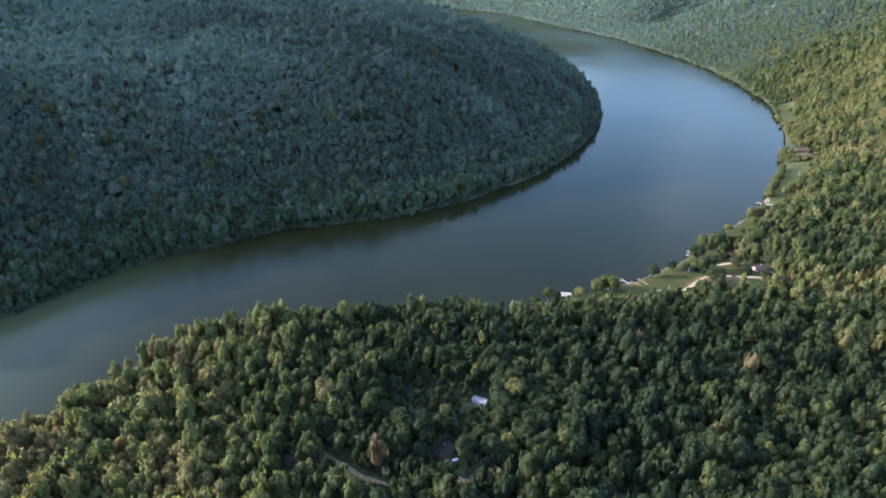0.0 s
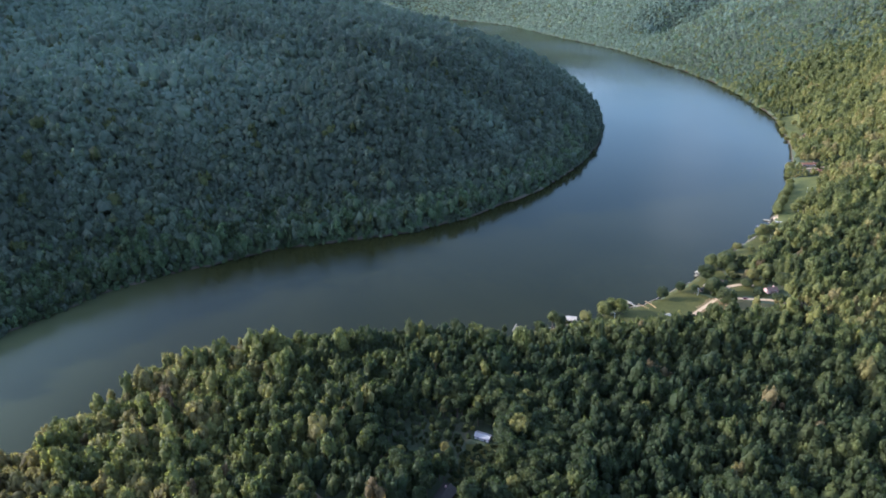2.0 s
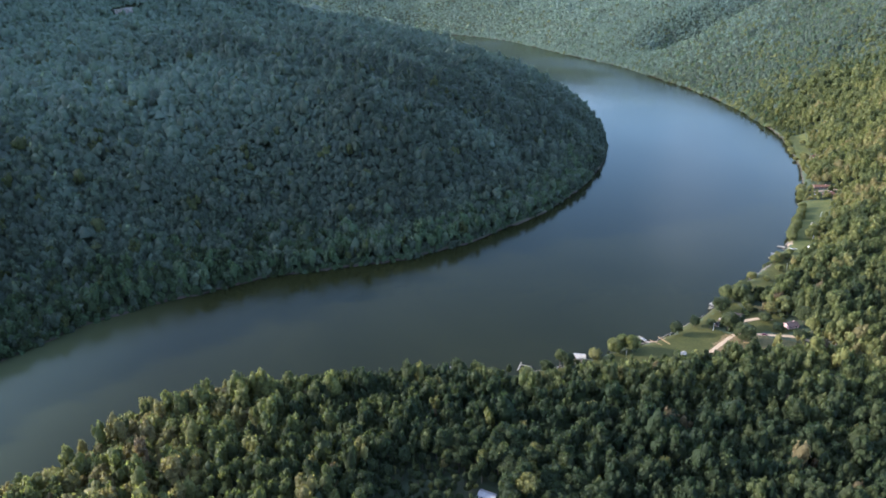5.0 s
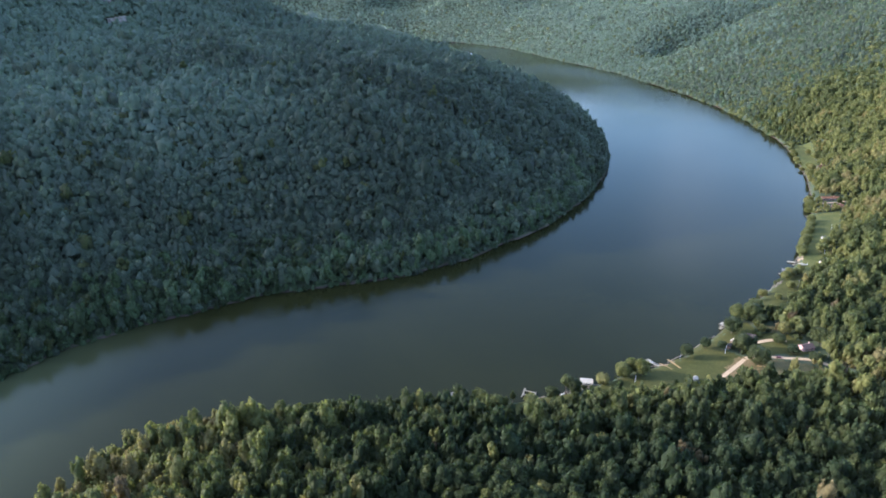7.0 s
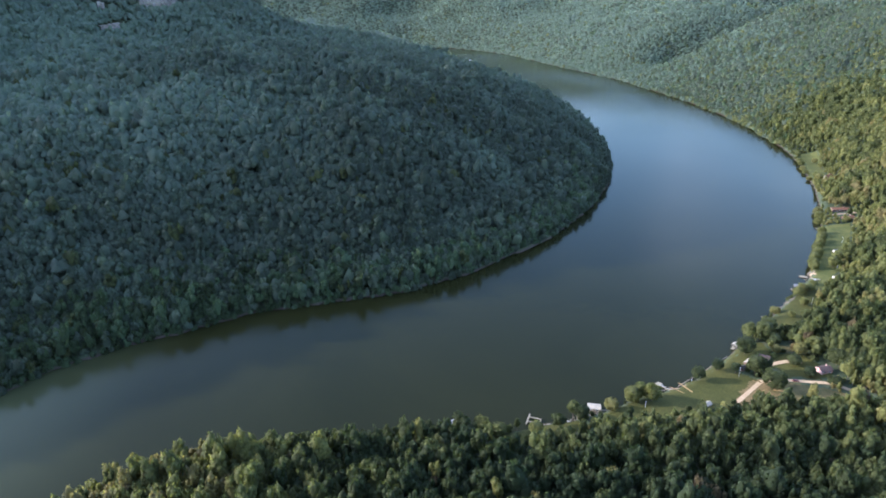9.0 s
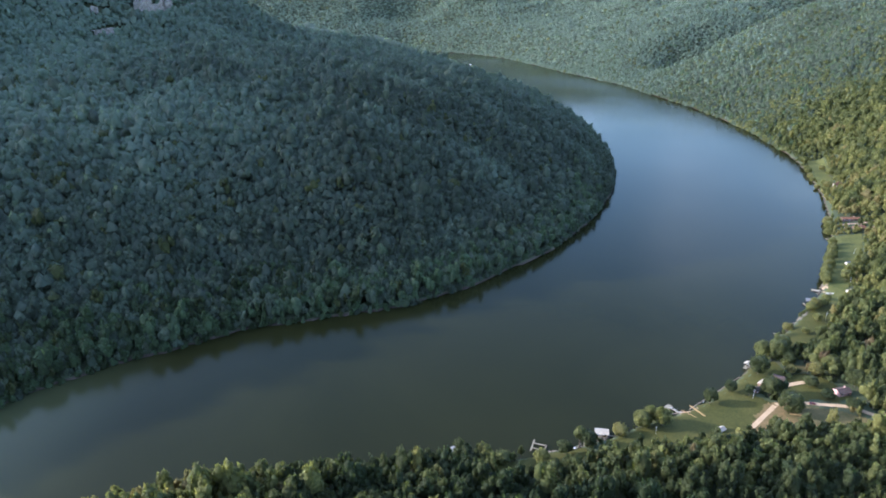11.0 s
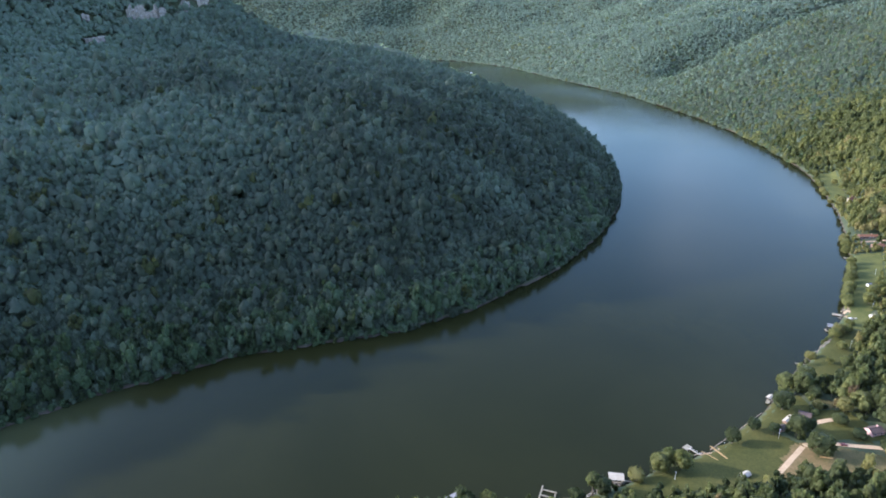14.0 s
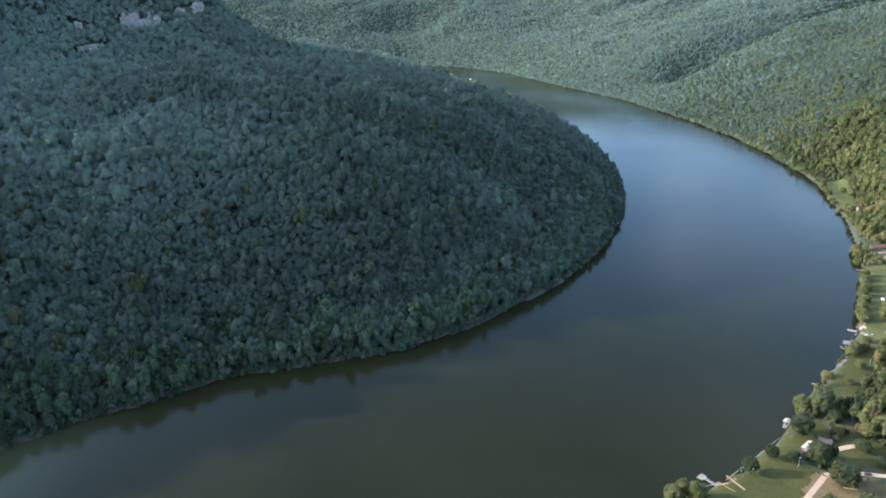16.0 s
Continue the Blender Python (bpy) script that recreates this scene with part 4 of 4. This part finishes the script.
wood("fringe_bushes", HILL, x[keep], y[keep], 2.5, "leafy bushes fringing the lawns and lanes", 19, 0.9, deep=0.6)



# ---- houses, boathouses, docks and boats ----
def thing(name, x, y, z, turn, label, category, group=""):
    root = new(name)
    root.matrix_basis = pose(x, y, z, 0, 0, turn)
    root.empty_display_size = 0.5
    return tagged(root, label, category, group)


def gable(length, width, rise, eaves, over, thick):
    """Two roof slopes with overhang and thickness; the ridge runs along x."""
    bm = bmesh.new()
    half, out = length / 2 + over, width / 2 + over
    drop = rise * over / (width / 2)
    for side in (-1, 1):
        a = [(-half, 0, eaves + rise), (half, 0, eaves + rise), (half, side * out, eaves - drop), (-half, side * out, eaves - drop)]
        top = [bm.verts.new((p[0], p[1], p[2] + thick)) for p in a]
        low = [bm.verts.new(p) for p in a]
        bm.faces.new(top)
        bm.faces.new(low[::-1])
        for k in range(4):
            bm.faces.new((top[k], low[k], low[(k + 1) % 4], top[(k + 1) % 4]))
    bmesh.ops.recalc_face_normals(bm, faces=bm.faces)
    return bm


def house(x, y, turn, length, width, eaves, rise, wall_mat, roof_mat, label, category="house", chimney=True, name="house"):
    z = float(ground_at(x, y))
    root = thing(name, x, y, z, turn, label, category)
    bm = bmesh.new()
    l, w = length / 2, width / 2
    foot = [(-l, -w), (l, -w), (l, w), (-l, w)]
    lo = [bm.verts.new((*p, -0.6)) for p in foot]
    hi = [bm.verts.new((*p, eaves)) for p in foot]
    tip = [bm.verts.new((-l, 0, eaves + rise)), bm.verts.new((l, 0, eaves + rise))]
    bm.faces.new((lo[0], lo[1], hi[1], hi[0]))
    bm.faces.new((lo[2], lo[3], hi[3], hi[2]))
    bm.faces.new((lo[1], lo[2], hi[2], tip[1], hi[1]))
    bm.faces.new((lo[3], lo[0], hi[0], tip[0], hi[3]))
    bm.faces.new(lo[::-1])
    part("wall", bm, wall_mat, root)
    roof = part("roof", gable(length, width, rise, eaves, 0.5, 0.14), roof_mat, root)
    part("ridge_cap", boxes((-l - 0.5, l + 0.5, -0.14, 0.14, eaves + rise + 0.10, eaves + rise + 0.2)), roof_mat, roof)
    if chimney:
        part("chimney", boxes((l * 0.4, l * 0.4 + 0.8, 0.5, 1.2, eaves + rise * 0.5, eaves + rise + 0.9), bevel=0.04), PINK_BRICK, roof)
    for side in (-1, 1):
        n = max(2, int(length / 3.2))
        for k in range(n):
            cx = -l + length * (k + 0.5) / n
            if side == -1 and k == n // 2:
                d = part("door", boxes((cx - 0.5, cx + 0.5, side * w - 0.05, side * w + 0.02, 0, 2.05)), DARK_WOOD, root)
                part("door_frame", boxes((cx - 0.6, cx - 0.5, side * w - 0.08, side * w + 0.02, 0, 2.15), (cx + 0.5, cx + 0.6, side * w - 0.08, side * w + 0.02, 0, 2.15)), WHITE_PAINT, d)
            else:
                y0, y1 = sorted((side * (w - 0.02), side * (w + 0.04)))
                f = part("window", boxes((cx - 0.62, cx + 0.62, y0, y1, 0.85, 0.93), (cx - 0.62, cx + 0.62, y0, y1, 2.0, 2.08), (cx - 0.62, cx - 0.54, y0, y1, 0.93, 2.0),
                                         (cx + 0.54, cx + 0.62, y0, y1, 0.93, 2.0), (cx - 0.03, cx + 0.03, y0, y1, 0.93, 2.0)), WHITE_PAINT, root)
                part("pane", boxes((cx - 0.54, cx + 0.54, y0 + 0.01, y1 - 0.02, 0.93, 2.0)), GLASS, f)
    return root


house(25.5, 332.0, -28, 8.6, 4.4, 2.4, 0.9, SIDING, BRIGHT_METAL, "small house with a bright white metal roof in a woodland clearing", chimney=False)
house(2, 286, 60, 11, 8, 3.0, 2.2, BROWN_SIDING, DARK_SHINGLE, "dark shingled house half hidden among trees")
house(-80.7, 286, 10, 9, 6, 2.8, 1.8, BROWN_SIDING, DARK_SHINGLE, "small dark cabin half hidden among trees", "cabin")
house(27, 438, 15, 10, 7, 2.8, 1.9, SIDING, SHINGLE, "house with a dull grey shingled roof behind bank trees", chimney=False)
house(238, 523, 36, 9.5, 3.6, 2.0, 0.8, BROWN_SIDING, WHITE_METAL, "long low shed with a pale metal roof beside a lawn", "shed", False, "shed")
house(251, 527, -30, 7, 5.5, 2.4, 1.2, BROWN_SIDING, BROWN_SHINGLE, "small shed with a brown shingled roof beside the drive", "shed", False, "shed")
# This low shed is added in place of a dark bush.
house(229, 514.5, 20, 5, 4, 2.2, 0.9, BROWN_SIDING, DARK_SHINGLE, "low dark shed standing in for a dark bush beneath lawn trees", "shed", False, "shed")
house(283.5, 505, 12, 9.2, 6.6, 2.8, 1.7, PINK_BRICK, BROWN_SHINGLE, "pale pink brick house with a brown shingled roof")
house(586, 1000, 25, 13, 8, 3.0, 2.3, WHITE_METAL, RED_SHINGLE, "cream house with a reddish roof beside a river lawn")
house(505, 825.5, 8, 12.5, 7.5, 2.8, 2.0, BROWN_SIDING, RED_SHINGLE, "brown house with a red-brown roof behind a lawn")
house(515, 858, -4, 21, 7, 3.0, 1.3, BROWN_SIDING, RED_SHINGLE, "long brown house with a red-brown roof among trees")
house(430, 728, 15, 4, 3.2, 2.2, 1.0, SIDING, GREY_METAL, "small pale garden shed between lawns", "shed", False, "shed")
house(390, 664, 20, 3.6, 3.0, 2.1, 0.9, SIDING, WHITE_METAL, "white-roofed garden shed on a river lawn", "shed", False, "shed")
house(335, 560, 30, 10, 8, 2.8, 2.0, SIDING, SHINGLE, "cream house with a grey roof among trees")


def dock(x, y, turn, deck, gangway, label, rails=False):
    """A timber platform on piles and its gangway; deck and gangway as (x0, x1, y0, y1)."""
    root = thing("dock", x, y, 0, turn, label, "dock", "docks")
    rects = deck if isinstance(deck, list) else [deck]
    for x0, x1, y0, y1 in rects:
        d = part("deck", boxes((x0, x1, y0, y1, 0.55, 0.72), bevel=0.03), DECK, root)
        part("beam", boxes((x0 + 0.05, x1 - 0.05, y0 + 0.1, y0 + 0.3, 0.3, 0.55), (x0 + 0.05, x1 - 0.05, y1 - 0.3, y1 - 0.1, 0.3, 0.55)), DARK_WOOD, d)
        for px in (x0 + 0.2, x1 - 0.2):
            for py in (y0 + 0.2, y1 - 0.2):
                bm = bmesh.new()
                tube(bm, (px, py, -3), (px, py, 1.35), 0.13, 0.12, 8)
                part("pile", bm, DARK_WOOD, root)
    if gangway:
        x0, x1, y0, y1 = gangway
        g = part("gangway", boxes((x0, x1, y0, y1, 0.62, 0.76), bevel=0.02), DECK, root)
        if rails:
            part("handrail", boxes((x0, x0 + 0.07, y0, y1, 1.5, 1.58), (x1 - 0.07, x1, y0, y1, 1.5, 1.58), (x0, x0 + 0.07, y0, y0 + 0.08, 0.7, 1.5), (x1 - 0.07, x1, y0, y0 + 0.08, 0.7, 1.5),
                                   (x0, x0 + 0.07, y1 - 0.08, y1, 0.7, 1.5), (x1 - 0.07, x1, y1 - 0.08, y1, 0.7, 1.5)), GALVANISED, g)
    return root


def boathouse(x, y, turn, length, width, roof_mat, label, gangway=None, rise=0.9, eaves=3.0):
    """A roof on posts over a boat berth, with a walkway round it."""
    root = thing("boathouse", x, y, 0, turn, label, "boathouse", "boathouses")
    l, w = length / 2, width / 2
    for px in (-l + 0.3, 0, l - 0.3):
        for py in (-w + 0.3, w - 0.3):
            bm = bmesh.new()
            tube(bm, (px, py, -3), (px, py, eaves + 0.05), 0.14, 0.12, 8)
            part("post", bm, DARK_WOOD, root)
    part("walkway", boxes((-l, l, -w, -w + 1.1, 0.5, 0.66), (-l, l, w - 1.1, w, 0.5, 0.66), (l - 1.1, l, -w + 1.1, w - 1.1, 0.5, 0.66)), DECK, root)
    part("plate", boxes((-l + 0.1, l - 0.1, -w + 0.2, -w + 0.4, eaves - 0.22, eaves), (-l + 0.1, l - 0.1, w - 0.4, w - 0.2, eaves - 0.22, eaves)), DARK_WOOD, root)
    r = part("roof", gable(length, width, rise, eaves, 0.45, 0.1), roof_mat, root)
    part("ridge_cap", boxes((-l - 0.45, l + 0.45, -0.12, 0.12, eaves + rise + 0.07, eaves + rise + 0.15)), roof_mat, r)
    if gangway:
        x0, x1, y0, y1 = gangway
        part("gangway", boxes((x0, x1, y0, y1, 0.68, 0.82), bevel=0.02), DECK, root)
    return root


def boat(x, y, turn, length, label, cover=None, z=0.0, cabin=False):
    """A small open motor boat: hull with a pointed bow, deck, windscreen and motor."""
    root = thing("motor_boat", x, y, z, turn, label, "boat", "boats")
    bm = bmesh.new()
    l, w = length / 2, length * 0.19
    rows = []
    for sx, sw, sz in ((-1, 0.92, 0.0), (-0.4, 1.0, 0.0), (0.3, 0.95, 0.02), (0.72, 0.6, 0.1), (0.98, 0.06, 0.25)):
        rows.append([bm.verts.new((sx * l, -w * sw, 0.75 + sz)), bm.verts.new((sx * l * 0.97, -w * sw * 0.75, 0.1 + sz)), bm.verts.new((sx * l * 0.95, 0, -0.2 + sz * 1.4)),
                     bm.verts.new((sx * l * 0.97, w * sw * 0.75, 0.1 + sz)), bm.verts.new((sx * l, w * sw, 0.75 + sz))])
    for a, b in zip(rows, rows[1:]):
        for k in range(4):
            bm.faces.new((a[k], a[k + 1], b[k + 1], b[k]))
    bm.faces.new(rows[0])
    bmesh.ops.recalc_face_normals(bm, faces=bm.faces)
    part("hull", bm, WHITE_PAINT, root)
    bm = bmesh.new()
    edge = [(-l * 0.98, -w * 0.86), (-l * 0.4, -w * 0.94), (l * 0.3, -w * 0.9), (l * 0.72, -w * 0.55), (l * 0.94, 0), (l * 0.72, w * 0.55), (l * 0.3, w * 0.9), (-l * 0.4, w * 0.94), (-l * 0.98, w * 0.86)]
    bm.faces.new([bm.verts.new((px, py, 0.62 + 0.12 * max(0, px / l))) for px, py in edge])
    part("deck", bm, cover or DECK, root)
    part("windscreen", boxes((l * 0.1, l * 0.16, -w * 0.7, w * 0.7, 0.7, 1.25)), GLASS, root)
    part("seat", boxes((-l * 0.55, -l * 0.3, -w * 0.7, w * 0.7, 0.64, 0.95), bevel=0.05), WHITE_PAINT, root)
    if cabin:
        part("cabin", boxes((-l * 0.35, l * 0.25, -w * 0.8, w * 0.8, 0.7, 2.6), bevel=0.15), WHITE_PAINT, root)
    part("outboard_motor", boxes((-l * 1.12, -l * 0.98, -0.2, 0.2, 0.1, 1.05), bevel=0.06), RUBBER, root)
    return root


boathouse(108.5, 476.8, -12, 8.2, 5.6, WHITE_METAL, "open boathouse with a white metal roof on dark posts", gangway=(4.2, 10.5, -1.0, 0.2), rise=0.7)
boathouse(241.0, 552.0, 40, 4.6, 3.4, WHITE_METAL, "small boathouse with a white roof at the bank", gangway=(3.0, 7.0, -0.6, 0.6), rise=0.7)
boathouse(350.0, 652.2, -18, 11, 6.0, GREY_METAL, "long boathouse with a grey metal roof beside the shore", gangway=(5.2, 9.0, -0.6, 0.6), rise=0.6)
boathouse(10.5, 463, 30, 8, 6.0, GREY_METAL, "boathouse with a grey metal roof behind bank trees", gangway=(-0.7, 0.7, -10, -2.8), rise=0.8)
dock(162.3, 503.8, 35, (-2.7, 2.7, -1.9, 1.9), (-0.65, 0.65, -9.5, -1.9), "weathered pale timber dock with a railed gangway", True)
dock(66.0, 466.4, -22, [(-5.0, -4.1, -5.5, 6.0), (-4.1, 4.2, 2.4, 3.3), (3.3, 4.2, -5.5, 2.4), (-4.1, 3.3, -2.4, -1.5)], None, "ladder-shaped pale timber dock with two open berths")
dock(239.2, 550.6, 40, (-3.4, 1.2, -1.6, 0.8), None, "low dark timber landing beside a boathouse")
dock(290.6, 596.8, -25, (-5.5, 3.0, -0.7, 0.7), None, "narrow timber pier running out from the bank")
dock(345.6, 647.0, -12, [(-6, 3.5, -0.8, 0.6), (-6, -4.6, 0.6, 3.4)], None, "bent pale timber dock beside a boathouse")
dock(367.6, 676.6, -25, (-4.2, 2.8, -2.0, 2.0), None, "small square grey timber dock")
dock(459.5, 806, -12, [(-4.2, 6.0, -0.7, 0.7), (-4.2, -1.6, -2.0, 2.0)], None, "narrow white-edged pier with a small end platform")
boat(371.5, 663, -8, 7.5, "white motor boat pulled up on the bank", z=float(ground_at(371.5, 663)) + 0.25)
boat(493, 830, 10, 6.5, "white motor boat on a lawn beside a house", z=float(ground_at(493, 830)) + 0.25)
boat(183, 2749, 20, 14, "small white motor boat far out on the river", WHITE_PAINT, 0.1, True)
boat(116, 2959, 25, 14, "small white motor boat near the far river bank", WHITE_PAINT, 0.1, True)
boat(108.4, 476.9, -12, 5.0, "white motor boat berthed beneath a boathouse roof", z=0.1)
house(184.2, 471.8, 25, 4.2, 3.2, 2.0, 0.9, SIDING, WHITE_METAL, "small white-roofed garden shed at the lawn edge", "shed", False, "shed")
boat(88, 462, 30, 4.2, "little white boat drawn up on the bank", z=float(ground_at(88, 462)) + 0.25)


def car(x, y, turn, mat, label):
    root = thing("car", x, y, float(ground_at(x, y)) + 0.2, turn, label, "car", "parked cars")
    bm = boxes((-2.2, 2.2, -0.88, 0.88, 0.3, 0.85), bevel=0.12)
    part("body", bm, mat, root)
    cab = boxes((-1.5, 1.0, -0.78, 0.78, 0.85, 1.42), bevel=0.16)
    c = part("cabin", cab, GLASS, root)
    part("roof_panel", boxes((-1.25, 0.7, -0.7, 0.7, 1.42, 1.47), bevel=0.02), mat, c)
    for wx in (-1.4, 1.4):
        for wy in (-0.86, 0.86):
            bm = bmesh.new()
            tube(bm, (wx, wy - 0.1, 0.32), (wx, wy + 0.1, 0.32), 0.33, 0.33, 14)
            t = part("tyre", bm, RUBBER, root)
            bm = bmesh.new()
            tube(bm, (wx, wy - 0.11, 0.32), (wx, wy + 0.11, 0.32), 0.19, 0.19, 10)
            part("rim", bm, GALVANISED, t)
    for s in (-0.6, 0.6):
        part("headlight", boxes((2.16, 2.23, s - 0.16, s + 0.16, 0.58, 0.72), bevel=0.02), WHITE_PAINT, root)


car(257.3, 494.6, -12, RED_PAINT, "dark red car parked on the lane")
car(7.5, 280, 40, WHITE_PAINT, "white car parked in a woodland yard")


def pole(x, y, height, label):
    root = thing("pole", x, y, float(ground_at(x, y)), 0, label, "pole", "poles")
    bm = bmesh.new()
    tube(bm, (0, 0, -0.4), (0, 0, height), 0.12, 0.08, 10)
    part("shaft", bm, GALVANISED, root)
    part("cap", boxes((-0.5, 0.5, -0.09, 0.09, height - 0.5, height - 0.34)), GALVANISED, root)


for x, y, h in ((142, 471.9, 6), (221.5, 505, 8), (337, 612, 8), (188, 507, 3), (452, 752, 7), (404, 684, 6)):
    pole(x, y, h, "slim grey utility pole on the lawn")

# stone edging, timber steps and rubble along the settled bank
for pts in ([(152, 493.2), (164, 496.6), (172, 499)], [(176, 501), (188.6, 509.6), (192, 512)], [(202, 519), (212, 526), (228.6, 538)]):
    pts = [Vector((*p, 0)) for p in pts]
    root = new("sea_wall")
    for a, b in zip(pts, pts[1:]):
        along = (b - a).normalized()
        n = int((b - a).length / 2.0)
        for k in range(n):
            p = a + along * (k + 0.5) * 2.0
            bm = boxes((-0.98, 0.98, -0.21, 0.21, -1.2, 0.35 + rng.uniform(-0.2, 0.15)), bevel=0.05)
            o = part("stone", bm, LEDGE, root)
            o.matrix_basis = Matrix.Translation((p.x, p.y, 0.3)) @ Matrix.Rotation(math.atan2(along.y, along.x) + rng.uniform(-0.05, 0.05), 4, "Z")
    tagged(root, "low pale sandstone edging holding the lawn edge", "wall")


def plank_walk(a, b, width, label):
    """A straight run of boards on low posts, clear of the ground all along."""
    root = new("timber_walkway")
    at = lambda s: max(0.0, float(ground_at(a[0] + (b[0] - a[0]) * s, a[1] + (b[1] - a[1]) * s)))
    z0, z1 = at(0) + 0.6, at(1) + 0.6
    z0 += max(0.0, max((at(s) + 0.55 - z0 - (z1 - z0) * s) / (1 - s) for s in (0.1, 0.2, 0.3, 0.45, 0.6, 0.75)))
    p, q = Vector((*a, z0)), Vector((*b, z1))
    along = (q - p).normalized()
    lean = along.to_track_quat("X", "Z").to_matrix().to_4x4()
    count = max(3, int((q - p).length / 2.0))
    for k in range(count):
        size = (q - p).length / count
        o = part("board", boxes((0.02, size - 0.02, -width / 2, width / 2, -0.07, 0.07), bevel=0.02), RAW_WOOD, root)
        o.matrix_basis = Matrix.Translation(p + along * size * k) @ lean
    for k in range(count):
        w = p + along * (q - p).length * (k + 0.5) / count
        bm = bmesh.new()
        tube(bm, (w.x, w.y, min(-1.0, w.z - 2)), (w.x, w.y, w.z - 0.05), 0.08, 0.08, 6)
        part("post", bm, DARK_WOOD, root)
    tagged(root, label, "walkway")


plank_walk((176.3, 502.0), (180.8, 488.0), 1.3, "bare timber walkway sloping across the lawn to the water")
plank_walk((168.2, 496.8), (174.6, 487.0), 0.5, "narrow timber edging across the lawn")
plank_walk((236, 485), (243, 482.5), 1.0, "low stack of bare timber under a tree")


def rubble(pts, count, size, seed, label):
    rnd = np.random.RandomState(seed)
    pts = np.array(pts, float)
    V, T, n = [], [], 0
    for _ in range(count):
        k = rnd.randint(len(pts) - 1)
        s = rnd.uniform()
        p = pts[k] * (1 - s) + pts[k + 1] * s + rnd.normal(0, 1.0, 2)
        v = ICO0[0] * rnd.uniform(0.7, 1.3, (12, 1)) * size * rnd.uniform(0.4, 1.3) * np.array([1, 1, 0.7])
        z = max(0.0, float(ground_at(p[0], p[1])))
        V.append(v + [p[0], p[1], z + 0.1])
        T.append(ICO0[1] + n)
        n += 12
    ob = new("shore_rocks", mesh_of("shore_rocks", np.concatenate(V), np.concatenate(T), RUBBLE, rounded=False))
    tagged(ob, label, "rocks", kind="stuff")


rubble([(296, 600), (302, 606), (325, 625), (332, 632)], 150, 0.9, 5, "tumbled pale rocks along the shore")
rubble([(366, 670), (376, 682), (386, 694)], 60, 0.6, 7, "tumbled pale rocks along the shore")
rubble([(70, 461), (84, 465), (100, 469), (112, 474)], 80, 0.6, 8, "tumbled rocks along the shore")
draped("beach", [(164, 496), (172, 499), (180, 504), (182, 501), (176, 496), (168, 494)], DIRT, "bare sandy patch at the lawn edge", "beach", lift=0.45)
draped("beach", [(366, 670), (374, 678), (384, 690), (385, 686), (376, 675), (369, 668)], DIRT, "small sandy beach beside docks", "beach", lift=0.45)


# ---- limestone cliffs under the mountain's rim ----
def cliff(pts, height, seed, label):
    """A band of broken upright rock, in pillars of uneven depth, sunk into the slope behind it."""
    rnd = np.random.RandomState(seed)
    pts = np.array(pts, float)
    seg = np.linalg.norm(np.diff(pts, axis=0), axis=1)
    total = seg.sum()
    n, m = int(total / 1.6), 9
    cum = np.concatenate([[0], np.cumsum(seg)])
    s = np.linspace(0, total, n)
    x, y = np.interp(s, cum, pts[:, 0]), np.interp(s, cum, pts[:, 1])
    dx, dy = np.gradient(x), np.gradient(y)
    norm = np.hypot(dx, dy)
    ox, oy = dy / norm, -dx / norm
    pillar = np.repeat(rnd.uniform(-3.2, 3.2, n // 2 + 1), 2)[:n]
    tall = height * (0.35 + 0.95 * np.repeat(rnd.uniform(0, 1, n // 3 + 1), 3)[:n]) * np.minimum(1, 0.3 + np.minimum(s, total - s) / 12)
    base = ground_at(x, y) + 7
    V = []
    for j in range(m):
        u = j / (m - 1)
        back = 9 if j == m - 1 else 0
        depth = pillar + rnd.uniform(-1.6, 1.6, n) - 2.0 * u - back + 4
        V.append(np.stack([x + ox * depth, y + oy * depth, base - 11 + (tall + 11) * min(1, u * (m - 1) / (m - 2))], -1))
    V = np.stack(V)
    i = np.arange(n * m).reshape(m, n)
    q = np.stack([i[:-1, :-1], i[:-1, 1:], i[1:, 1:], i[1:, :-1]], -1).reshape(-1, 4)
    ob = new("cliff", mesh_of("cliff", V.reshape(-1, 3), q, STONE, rounded=False))
    tagged(ob, label, "cliff", kind="structure")


for k, (pts, height, label) in enumerate(CLIFFS):
    cliff(pts, height, k + 1, label)
